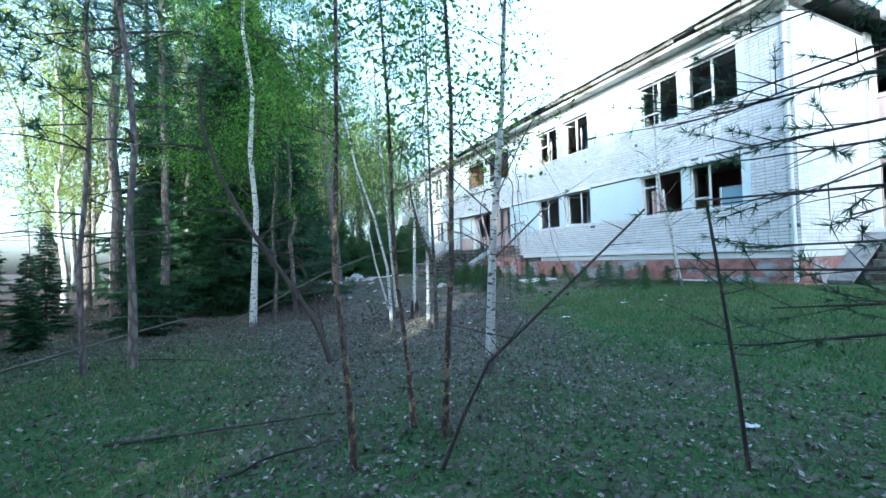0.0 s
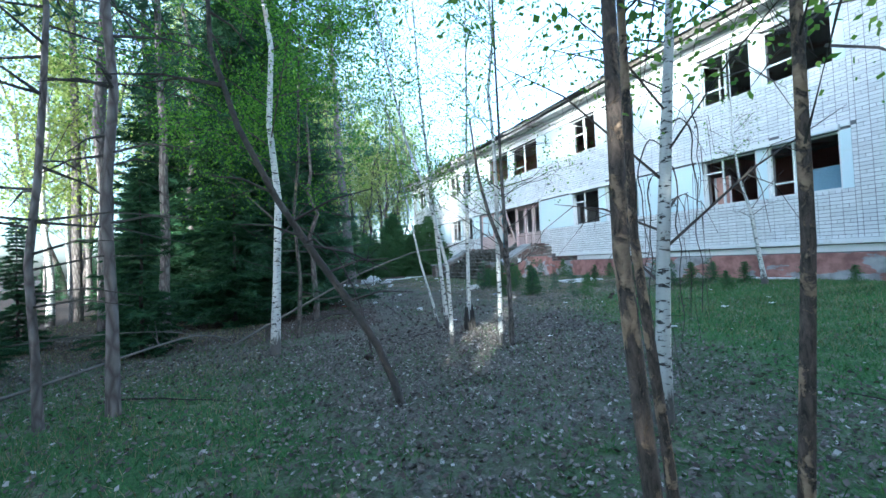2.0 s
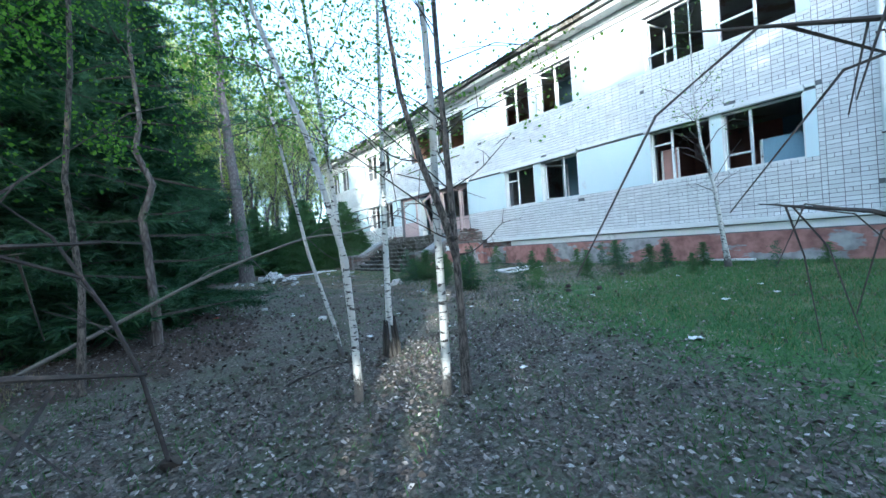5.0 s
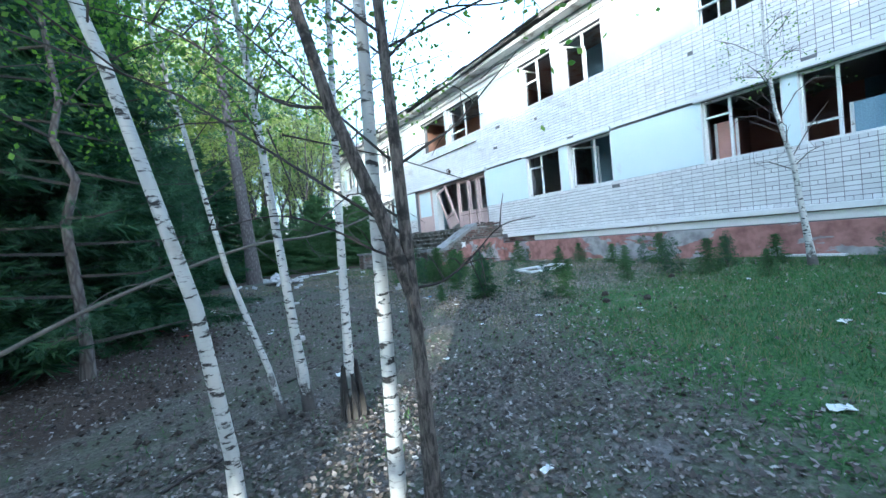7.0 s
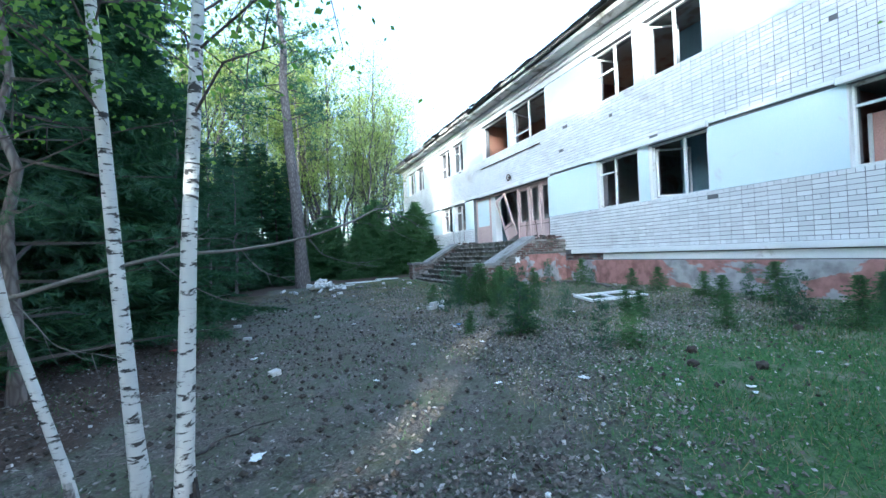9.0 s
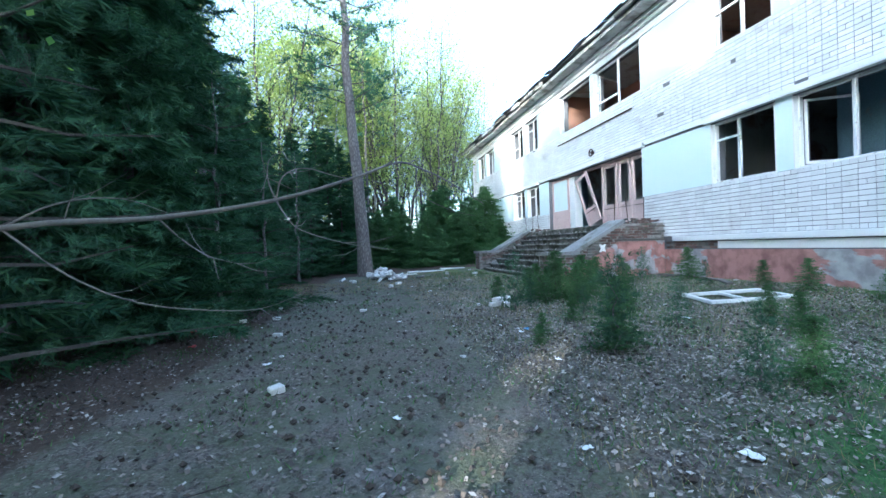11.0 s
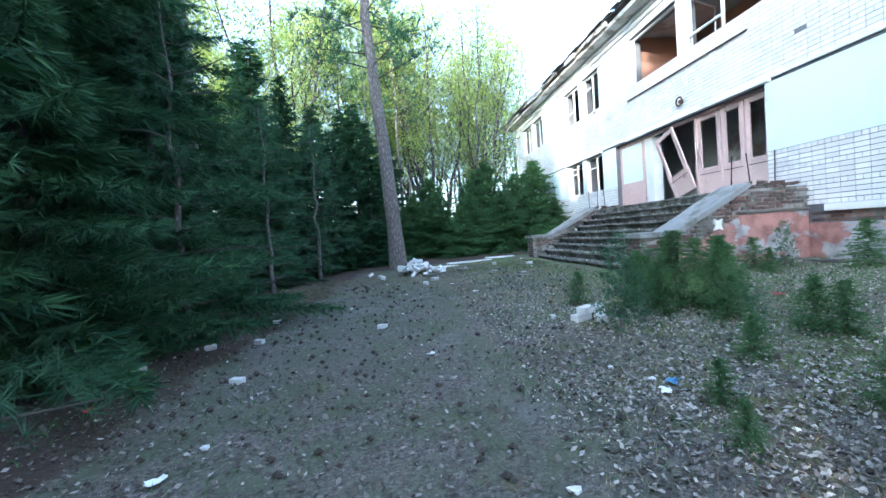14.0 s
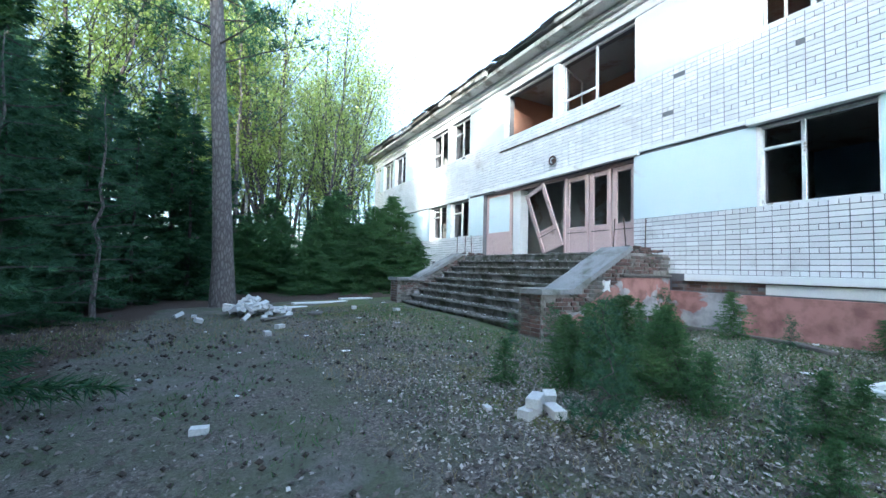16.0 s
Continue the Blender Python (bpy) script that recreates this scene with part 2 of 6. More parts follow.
def pine_bark(nt, b):
    """Plated grey-brown bark, redder high up the trunk."""
    v = coords(nt, (1, 1, 0.35))
    vo = nt.nodes.new("ShaderNodeTexVoronoi")
    vo.feature = "DISTANCE_TO_EDGE"
    vo.inputs["Scale"].default_value = 13
    nt.links.new(v, vo.inputs["Vector"])
    plate = mix(nt, noise_tex(nt, v, 8), (0.15, 0.135, 0.13), (0.30, 0.27, 0.26))
    crack = mix(nt, 0.45, ramp(nt, vo.outputs["Distance"], [(0.0, grey(0)), (0.30, grey(1))]), noise_tex(nt, coords(nt, (1, 1, 0.25)), 30, 6, 0.7))
    nt.links.new(mix(nt, crack, (0.045, 0.036, 0.032), plate), b.inputs["Base Color"])
    b.inputs["Roughness"].default_value = 0.95
    bump(nt, b, crack, 0.9, 0.02)


M_PINEBARK = mat("pine_bark", pine_bark)
M_NEEDLE = leafy("pine_needles", (0.034, 0.085, 0.055), (0.095, 0.170, 0.090), 0.6, 0.2)
M_SPRUCE = leafy("spruce_needles", (0.020, 0.056, 0.032), (0.068, 0.134, 0.060), 0.6, 0.2)
M_YOUNG = leafy("young_spruce_needles", (0.044, 0.105, 0.045), (0.125, 0.220, 0.088), 0.6, 0.3)
M_BIRCHLEAF = leafy("birch_leaves", (0.09, 0.19, 0.045), (0.22, 0.34, 0.09), 0.5, 0.6)
M_FRESH = leafy("fresh_birch_leaves", (0.055, 0.150, 0.022), (0.19, 0.34, 0.055), 0.5, 0.55)
M_LEAF = leafy("spring_leaves", (0.20, 0.29, 0.07), (0.46, 0.52, 0.19), 0.5, 0.6)
M_GRASS = leafy("grass_blades", (0.040, 0.108, 0.036), (0.118, 0.228, 0.080), 0.6, 0.35)
M_DRYGRASS = leafy("dry_grass_blades", (0.20, 0.17, 0.10), (0.34, 0.29, 0.19), 0.7, 0.3)


def dead_leaf(nt, b):
    """Fallen leaves: most brown or dark with rot, some bleached almost white."""
    tone = ramp(nt, island_random(nt), [(0.0, (0.032, 0.026, 0.022)), (0.45, (0.085, 0.068, 0.056)), (0.78, (0.16, 0.135, 0.118)), (0.94, (0.27, 0.245, 0.225)), (1.0, (0.42, 0.40, 0.38))])
    nt.links.new(mix(nt, 0.4, tone, ramp(nt, noise_tex(nt, place(nt), 90, 4), [(0.3, grey(0.3)), (0.7, grey(0.7))]), "OVERLAY"), b.inputs["Base Color"])
    b.inputs["Roughness"].default_value = 0.8


M_LITTER = mat("dead_leaves", dead_leaf)
M_PALE_LITTER = leafy("bleached_dead_leaves", (0.10, 0.085, 0.07), (0.46, 0.43, 0.40), 0.8, 0.1)


def ground_mat(nt, b):
    """Forest soil: brown leaf mould, moss and thin grass in broad patches."""
    v = place(nt)
    mould = mix(nt, ramp(nt, noise_tex(nt, v, 30, 10, 0.78), [(0.36, grey(0)), (0.64, grey(1))]), (0.036, 0.031, 0.028), (0.24, 0.21, 0.19))
    flecks = ramp(nt, noise_tex(nt, v, 48, 5, 0.75), [(0.58, grey(0)), (0.64, grey(1))])
    mould = mix(nt, flecks, mould, (0.34, 0.32, 0.30))
    worn = ramp(nt, noise_tex(nt, v, 0.7, 7, 0.6, 0.5), [(0.54, grey(0)), (0.66, grey(0.7))])
    mould = mix(nt, worn, mould, mix(nt, noise_tex(nt, v, 70, 5, 0.7), (0.13, 0.12, 0.115), (0.27, 0.255, 0.245)))
    mould = mix(nt, ramp(nt, noise_tex(nt, v, 1.9, 8, 0.7), [(0.40, grey(0)), (0.60, grey(0.8))]), mould, mix(nt, noise_tex(nt, v, 34, 7, 0.75), (0.028, 0.042, 0.022), (0.165, 0.185, 0.115)))
    grass = mix(nt, ramp(nt, noise_tex(nt, v, 26, 8, 0.75), [(0.34, grey(0)), (0.66, grey(1))]), (0.026, 0.060, 0.022), (0.105, 0.188, 0.066))
    straw = mix(nt, noise_tex(nt, v, 55, 6, 0.75), (0.10, 0.090, 0.062), (0.34, 0.31, 0.245))
    grass = mix(nt, ramp(nt, noise_tex(nt, v, 2.7, 9, 0.72), [(0.52, grey(0)), (0.66, grey(0.75))]), grass, straw)
    moss = mix(nt, noise_tex(nt, v, 40, 5), (0.10, 0.10, 0.035), (0.22, 0.20, 0.08))
    g = nt.nodes.new("ShaderNodeVertexColor")
    g.layer_name = "cover"
    sep = nt.nodes.new("ShaderNodeSeparateColor")
    nt.links.new(g.outputs[0], sep.inputs[0])
    patch = noise_tex(nt, v, 1.3, 8, 0.65)
    def cover(channel, lo, hi):
        a = nt.nodes.new("ShaderNodeMath")
        a.operation = "ADD"
        nt.links.new(channel, a.inputs[0])
        nt.links.new(patch, a.inputs[1])
        return ramp(nt, a.outputs[0], [(lo, grey(0)), (hi, grey(1))])
    col = mix(nt, cover(sep.outputs[1], 0.82, 0.98), mould, moss)
    col = mix(nt, cover(sep.outputs[0], 0.74, 1.12), col, grass)
    # brown needle duff, painted darker to hold the shade under the trees
    shaded_duff = mix(nt, noise_tex(nt, v, 26, 8, 0.7), (0.035, 0.026, 0.021), (0.115, 0.085, 0.070))
    col = mix(nt, cover(sep.outputs[2], 0.85, 1.15), col, shaded_duff)
    nt.links.new(col, b.inputs["Base Color"])
    b.inputs["Roughness"].default_value = 0.95
    b.inputs["Specular IOR Level"].default_value = 0.2
    bump(nt, b, noise_tex(nt, v, 35, 8, 0.7), 0.9, 0.03)


M_GROUND = mat("forest_ground", ground_mat)


# ---- building helpers ----
def box(bm, x0, x1, y0, y1, z0, z1):
    vs = [bm.verts.new(c) for c in ((x0, y0, z0), (x1, y0, z0), (x1, y1, z0), (x0, y1, z0), (x0, y0, z1), (x1, y0, z1), (x1, y1, z1), (x0, y1, z1))]
    for f in ((3, 2, 1, 0), (4, 5, 6, 7), (0, 1, 5, 4), (1, 2, 6, 5), (2, 3, 7, 6), (3, 0, 4, 7)):
        bm.faces.new([vs[i] for i in f])
    return vs


def boxes(*rows):
    bm = bmesh.new()
    for r in rows:
        box(bm, *r)
    return bm


def mesh_of(name, bm, material, bevel=0.0, smooth=False):
    if bevel:
        bmesh.ops.bevel(bm, geom=bm.edges[:], offset=bevel, segments=1, affect="EDGES")
    me = bpy.data.meshes.new(name)
    bm.to_mesh(me)
    bm.free()
    me.materials.append(material)
    if smooth:
        me.shade_smooth()
    return me


def part(name, bm, material, parent=None, label="", bevel=0.0, smooth=False):
    """One bmesh as one mesh object, under a thing or a part."""
    ob = new(name, mesh_of(name, bm, material, bevel, smooth))
    if parent:
        ob.parent = parent
    if label:
        ob["label"] = label
    return ob


def thing(name, label, category, m=None, group="", kind=""):
    ob = new(name)
    ob.empty_display_size = 0.2
    if m is not None:
        ob.matrix_world = m
    return tagged(ob, label, category, group, kind)


def structure(name, bm, material, label, category, bevel=0.0):
    return tagged(part(name, bm, material, bevel=bevel), label, category, kind="structure")


def raw(name, verts, faces, material, parent=None, label="", smooth=False):
    me = bpy.data.meshes.new(name)
    me.from_pydata([tuple(v) for v in verts], [], faces)
    me.materials.append(material)
    if smooth:
        me.shade_smooth()
    ob = new(name, me)
    if parent:
        ob.parent = parent
    if label:
        ob["label"] = label
    return ob


def ground_z(x, y):
    z = 0.04 * min(max(x - 4, 0), 9) + 0.012 * min(max(y - 14, 0), 14)
    return z + 0.05 * noise.noise((x * 0.35, y * 0.35, 0)) + 0.015 * noise.noise((x * 1.7, y * 1.7, 3))


# ---- ground: one sheet to the horizon ----
def cover_at(x, y):
    """How much grass and moss grow at a place."""
    lawn = min(max((x - 3.2 - 0.45 * max(y - 4, 0)) / 2.5, 0), 1) * min(max((13.0 - y) / 5, 0), 1)
    left = min(max((1.7 - x) / 2.2, 0), 1) * min(max((11 - y) / 5, 0), 1) * 0.85
    near = min(max(0.24 + (5 - y) * 0.08, 0), 0.5) if y < 8 else 0.0
    wild = min(max((x - 6.3) / 2.5, 0), 1) * min(max((y - 9) / 4, 0), 1)
    grass = max(lawn * 0.85, left * 0.72, near, wild * 0.34)
    moss = max(min(max((x - 5.6) / 1.5, 0), 1) * min(max((y - 9) / 4, 0), 1) * 0.37, 0.20)
    return min(grass, 1), min(moss, 1)


def make_ground():
    xs = sorted(set([-400, -200, -100, -60] + [round(-40 + 0.5 * i, 2) for i in range(int(65 / 0.5))] + [30, 50, 100, 200, 400]))
    ys = sorted(set([-400, -200, -100, -50] + [round(-20 + 0.5 * i, 2) for i in range(int(80 / 0.5))] + [70, 100, 200, 400]))
    nx = len(xs)
    verts = [(x, y, ground_z(x, y)) for y in ys for x in xs]
    faces = [(j * nx + i, j * nx + i + 1, (j + 1) * nx + i + 1, (j + 1) * nx + i) for j in range(len(ys) - 1) for i in range(nx - 1)]
    ob = raw("ground", verts, faces, M_GROUND, smooth=True)
    layer = ob.data.color_attributes.new("cover", "FLOAT_COLOR", "POINT")
    for i, (x, y, z) in enumerate(verts):
        gr, mo = cover_at(x, y)
        # where duff lies and tree shade is put into the ground colour
        edge = min(max((3.4 + 0.06 * max(y - 12, 0) - x) / 1.6, 0), 1) * min(max((y - 8.5) / 3, 0), 1) + 0.8 * (y > 26 or x < -6)
        layer.data[i].color = (gr, mo, min(edge, 1), 1)
    tagged(ob, "brown leaf mould, moss and thin green grass", "ground", kind="structure")


make_ground()

# ---- the abandoned building: x = F is its long front ----
F, Y0, Y1, BACK = 13.40, 5.38, 37.4, 24.0
Z_LEDGE, Z_SILL, Z_HEAD, Z_SILL2, Z_HEAD2, Z_TOP = 1.44, 2.69, 4.18, 5.97, 7.54, 8.05
FLOOR1, FLOOR2 = 1.88, 5.15
DOOR = (18.83, 25.10)
LOW = [(6.72, 8.35), (8.61, 10.22), (12.73, 14.38), (14.72, 16.32), (26.08, 27.56), (27.86, 29.50), (32.50, 34.05), (34.38, 35.90)]
HIGH = LOW[:4] + [(18.77, 21.30), (21.50, 23.90)] + LOW[4:]
PAIRS = [(6.72, 10.22), (12.73, 16.32), (26.08, 29.50), (32.50, 35.90)]


def band(bm, x0, x1, z0, z1, holes, lo=Y0, hi=Y1):
    """A strip of wall along y with openings left out."""
    y = lo
    for a, b in holes:
        box(bm, x0, x1, y, a, z0, z1)
        y = b
    box(bm, x0, x1, y, hi, z0, z1)


def make_walls():
    bm = bmesh.new()
    X = F + 0.42
    band(bm, F, X, 0.1, FLOOR1, [])
    band(bm, F, X, FLOOR1, Z_SILL, [DOOR])
    band(bm, F, X, Z_SILL, Z_HEAD, LOW[:4] + [DOOR] + LOW[4:])
    band(bm, F, X, Z_HEAD, Z_SILL2, [])
    band(bm, F, X, Z_SILL2, Z_HEAD2, HIGH)
    band(bm, F, X, Z_HEAD2, Z_TOP, [])
    structure("wall_west", bm, M_MORTAR, "long front wall of pale silicate brick and plaster", "wall")
    structure("wall_south", boxes((F + 0.42, 17.6, Y0, Y0 + 0.42, 0.1, Z_TOP)), M_MORTAR, "end wall of pale silicate brick", "wall")
    structure("wall_north", boxes((F + 0.42, BACK, Y1 - 0.42, Y1, 0.1, Z_TOP)), M_MORTAR, "end wall of pale silicate brick", "wall")
    structure("wall_east", boxes((BACK, BACK + 0.42, -14, Y1, 0.1, Z_TOP)), M_MORTAR, "plain back wall of the building", "wall")


make_walls()


def make_trim():
    # plinth, ledges and smooth plaster, each a little proud of the wall
    structure("plinth", boxes((F - 0.06, F, Y0 - 0.06, 17.93, 0.0, 1.08), (F - 0.06, F, 25.0, Y1, 0.0, 1.08), (F, 17.6, Y0 - 0.06, Y0, 0.0, 1.08)), M_PLINTH, "red limewashed plinth flaking to grey render", "plinth", 0.012)
    structure("plinth_strip", boxes((F - 0.02, F, Y0 - 0.02, 16.2, 1.105, 1.28), (F - 0.02, F, 25.0, Y1, 1.105, 1.28), (F, 17.6, Y0 - 0.02, Y0, 1.105, 1.28)), M_WHITE, "chipped white strip above the plinth", "trim")
    structure("ledge", boxes((F - 0.10, F, Y0 - 0.10, 17.6, 1.30, Z_LEDGE), (F - 0.10, F, 25.0, Y1, 1.30, Z_LEDGE), (F, 17.6, Y0 - 0.10, Y0, 1.30, Z_LEDGE)), M_WHITE, "white projecting ledge", "trim", 0.012)
    for holes, z0, z1 in ((LOW[:4] + [DOOR] + LOW[4:], Z_SILL, Z_HEAD), (HIGH, Z_SILL2, Z_HEAD2)):
        y = 6.5
        for a, b in holes + [(36.4, 36.4)]:
            structure("plaster_panel", boxes((F - 0.016, F, y, a, z0, z1)), M_PLASTER, "smooth pale blue plaster panel between openings", "plaster", 0.003)
            y = b
    bm = bmesh.new()
    y = 6.5
    for a, b in PAIRS[:2] + [(18.7, 24.2)] + PAIRS[2:]:
        box(bm, F - 0.055, F, y, a - 0.04, 4.245, 4.33)
        y = b + 0.13
    box(bm, F - 0.055, F, y, 36.4, 4.245, 4.33)
    structure("string_course", bm, M_WHITE, "thin white ledge over the ground floor", "trim", 0.006)
    bm = bmesh.new()
    for a, b in PAIRS[:2] + [(18.70, 24.15)] + PAIRS[2:]:
        box(bm, F - 0.13, F, a - 0.03, b + 0.12, Z_HEAD, 4.325)
    structure("window_hoods", bm, M_WHITE, "projecting white concrete hoods over openings", "trim", 0.012)
    structure("metal_flashing", boxes((F - 0.05, F, 19.2, 24.1, 5.53, 5.57)), M_IRON, "dark metal flashing strip", "trim")
    bm = boxes((F - 0.03, F, Y0, Y1, Z_HEAD2 + 0.02, 7.78), (F - 0.10, F, Y0, Y1, 7.80, 7.92), (F - 0.20, F, Y0, Y1, 7.94, Z_TOP))
    structure("cornice", bm, M_WHITE, "stepped white cornice under the eave", "trim", 0.01)
    # brickwork laid bare under the fallen strip beside the porch
    base = bpy.data.objects["plinth_strip"]
    bm = boxes((-0.018, 0, -0.115, 0.115, -0.03, 0.03))
    me = mesh_of("brick", bm, M_OLDBRICK, 0.004)
    rnd = random.Random(4)
    for r in range(3):
        y = 16.32 + 0.12 * (r % 2)
        while y < 17.8:
            ob = new("brick", me)
            ob.parent = base
            ob.location = (F - 0.004 + rnd.uniform(-.006, .006), y, 1.13 + r * 0.066)
            y += 0.245


make_trim()


def make_roof():
    rnd = random.Random(11)
    structure("eave_soffit", boxes((F - 0.62, F + 0.6, Y0 - 0.5, Y1 + 0.5, Z_TOP, Z_TOP + 0.14)), M_SLAB, "stained concrete eave slab", "eave", 0.01)
    bm = bmesh.new()
    ex, wx, e0, e1, z0, z1 = F - 0.70, BACK + 1, Y0 - 0.6, Y1 + 0.6, Z_TOP + 0.30, 10.6
    mx = (ex + wx) / 2
    c = [bm.verts.new(v) for v in ((ex, e0, z0), (wx, e0, z0), (wx, e1, z0), (ex, e1, z0), (mx, e0 + 5, z1), (mx, e1 - 5, z1))]
    for f in ((0, 1, 4), (1, 2, 5, 4), (2, 3, 5), (3, 0, 4, 5)):
        bm.faces.new([c[i] for i in f])
    r = bmesh.ops.extrude_face_region(bm, geom=bm.faces[:])
    bmesh.ops.translate(bm, verts=[v for v in r["geom"] if isinstance(v, bmesh.types.BMVert)], vec=(0, 0, -0.05))
    roof = structure("roof", bm, M_ROOF, "low hipped roof with a broken edge", "roof")
    # loose boards and slabs along the broken edge
    y = Y0 - 0.5
    while y < Y1 + 0.4:
        n = rnd.uniform(0.7, 2.0)
        if rnd.random() < 0.88:
            w = rnd.uniform(0.05, 0.11)
            bm = boxes((-0.05, 0.05, 0, n - 0.03, -w, w))
            b = part("eave_board", bm, rnd.choice((M_DEADWOOD, M_SLAB, M_SLAB)), roof, bevel=0.008)
            b.matrix_basis = pose(F - 0.70 + rnd.uniform(-.05, .05), y, Z_TOP + 0.22 + rnd.uniform(-.03, .03), rnd.uniform(-1.2, 1.2), rnd.uniform(-8, 8), 0)
        y += n
    y = Y0 - 0.4
    while y < Y1 + 0.3:
        n = rnd.uniform(0.5, 1.1)
        bm = boxes((-0.30, 0.45, 0, n - 0.02, -0.012, 0.012))
        s = part("roof_sheet", bm, M_ROOF, roof)
        s.matrix_basis = pose(F - 0.55 + rnd.uniform(-.06, .05), y, Z_TOP + 0.37 + rnd.uniform(-.015, .015), rnd.uniform(-1.5, 1.5), -14 + rnd.uniform(-3, 3), rnd.uniform(-2, 2))
        y += n


make_roof()


def make_rooms():
    X = F + 0.42
    structure("floor_1", boxes((X, BACK, Y0 + .42, Y1 - .42, FLOOR1 - 0.2, FLOOR1)), M_CONCRETE, "dusty concrete floor of the ground storey", "floor")
    structure("floor_2", boxes((X, BACK, Y0 + .42, Y1 - .42, FLOOR2 - 0.12, FLOOR2)), M_CONCRETE, "dusty concrete floor of the upper storey", "floor")
    structure("ceiling_1", boxes((X, BACK, Y0 + .42, Y1 - .42, FLOOR2 - 0.30, FLOOR2 - 0.13)), M_ROOM, "stained ceiling of the ground storey", "ceiling")
    structure("ceiling_2", boxes((X, BACK, Y0 + .42, Y1 - .42, Z_TOP - 0.25, Z_TOP - 0.02)), M_ROOM, "stained ceiling of the upper storey", "ceiling")
    for i, (y, m, tone) in enumerate(((11.4, M_ROOM_PINK, "pink"), (17.5, M_ROOM, "grey"), (25.7, M_ROOM_BLUE, "blue"), (31.0, M_ROOM, "grey"))):
        structure("wall_cross_%d" % (i + 1), boxes((X, F + 5.6, y - .1, y + .1, FLOOR1, FLOOR2 - .31)), m, "peeling %s room wall" % tone, "wall")
    for i, (y, m, tone) in enumerate(((11.4, M_ROOM, "grey"), (18.5, M_ROOM_BROWN, "brown"), (24.35, M_ROOM_BROWN, "brown"), (31.0, M_ROOM, "grey"))):
        structure("wall_cross_%d" % (i + 5), boxes((X, F + 5.6, y - .1, y + .1, FLOOR2, Z_TOP - .26)), m, "peeling %s room wall" % tone, "wall")
    # a shallow blue-washed bay behind one opening of each storey
    for i, z in enumerate((FLOOR1, FLOOR2)):
        structure("wall_bay_%d" % (i + 1), boxes((X + 1.5, X + 1.6, 12.2, 14.9, z, z + 2.85)), M_ROOM_BLUE, "pale blue washed wall of a shallow bay", "wall")
    # lower, blue and pink coats on the back walls of the rooms
    for i, (a, b, m, t) in enumerate(((6.0, 8.5, M_ROOM_BLUE, "blue"), (8.5, 11.3, M_ROOM_PINK, "pink"), (11.5, 17.4, M_ROOM_BLUE, "blue"), (17.6, 25.6, M_ROOM, "grey"), (25.8, 36.9, M_ROOM_BLUE, "blue"))):
        structure("wall_room_%d" % (i + 1), boxes((F + 5.6, F + 5.75, a, b, FLOOR1, FLOOR2 - .31)), m, "peeling %s back wall of a room" % t, "wall")
    structure("wall_room_6", boxes((F + 5.6, F + 5.75, 6.0, 18.4, FLOOR2, Z_TOP - .26), (F + 5.6, F + 5.75, 24.1, 36.9, FLOOR2, Z_TOP - .26)), M_ROOM, "peeling grey back wall of the upper rooms", "wall")
    structure("wall_room_7", boxes((F + 2.6, F + 2.75, 18.6, 24.25, FLOOR2, Z_TOP - .26)), M_ROOM_BROWN, "brown painted balcony back wall", "wall")
    # painted boards standing inside two ground-floor openings
    for y0, y1, m, t, h in ((9.66, 10.18, M_ROOM_PINK, "pink", 1.80), (6.2, 7.72, M_ROOM_BLUE, "blue", 1.52)):
        bd = thing("painted_board", "%s painted board standing inside a window" % t, "board", pose(F + 0.55, y0, FLOOR1))
        part("panel", boxes((0, .03, 0, y1 - y0, 0, h)), m, bd, bevel=0.004)
        part("batten", boxes((-.03, 0, 0, .06, 0, h)), M_FRAME, bd, bevel=0.004)
        part("batten", boxes((-.03, 0, y1 - y0 - .06, y1 - y0, 0, h)), M_FRAME, bd, bevel=0.004)


make_rooms()

BAR = 0.055


def make_window(n, y0, y1, z0, z1, split, transom, sash_open, label):
    """A wooden window without glass: frame, mullion, a transom in the narrow light, a sash or its remains. split: share of the width, from the far side."""
    w, h = y1 - y0, z1 - z0
    win = thing("window_%d" % n, label, "window", pose(F + 0.10, y0, z0), kind="structure")
    part("window_frame", boxes((0, .09, 0, BAR, 0, h), (0, .09, w - BAR, w, 0, h), (0, .09, BAR, w - BAR, 0, BAR), (0, .09, BAR, w - BAR, h - BAR, h)), M_FRAME, win, bevel=0.005)
    part("window_sill", boxes((-.115, .0, 0, w, -.012, .012)), M_WHITE, win, bevel=0.005)
    part("reveal", boxes((-.116, 0, 0, .025, 0.013, h - .02), (-.116, 0, w - .025, w, 0.013, h - .02)), M_WHITE, win)
    if split:
        ym = w * (1 - split)
        part("mullion", boxes((.01, .08, ym - .03, ym + .03, BAR, h - BAR)), M_FRAME, win, bevel=0.005)
        if transom:
            zt = h * transom
            part("transom", boxes((.012, .078, ym + .03, w - BAR, zt - .025, zt + .025)), M_FRAME, win, bevel=0.005)
    if sash_open:
        sw = w * (split or 0.45) - .08
        sash = part("sash", boxes((0, .04, 0, .05, 0, h - .2), (0, .04, sw - .05, sw, 0, h - .2), (0, .04, .05, sw - .05, 0, .05), (0, .04, .05, sw - .05, h - .25, h - .2)), M_FRAME, win, "flaking white casement hanging open", bevel=0.004)
        sash.matrix_basis = pose(.10, w - BAR, .09, 0, 0, sash_open)
    return win


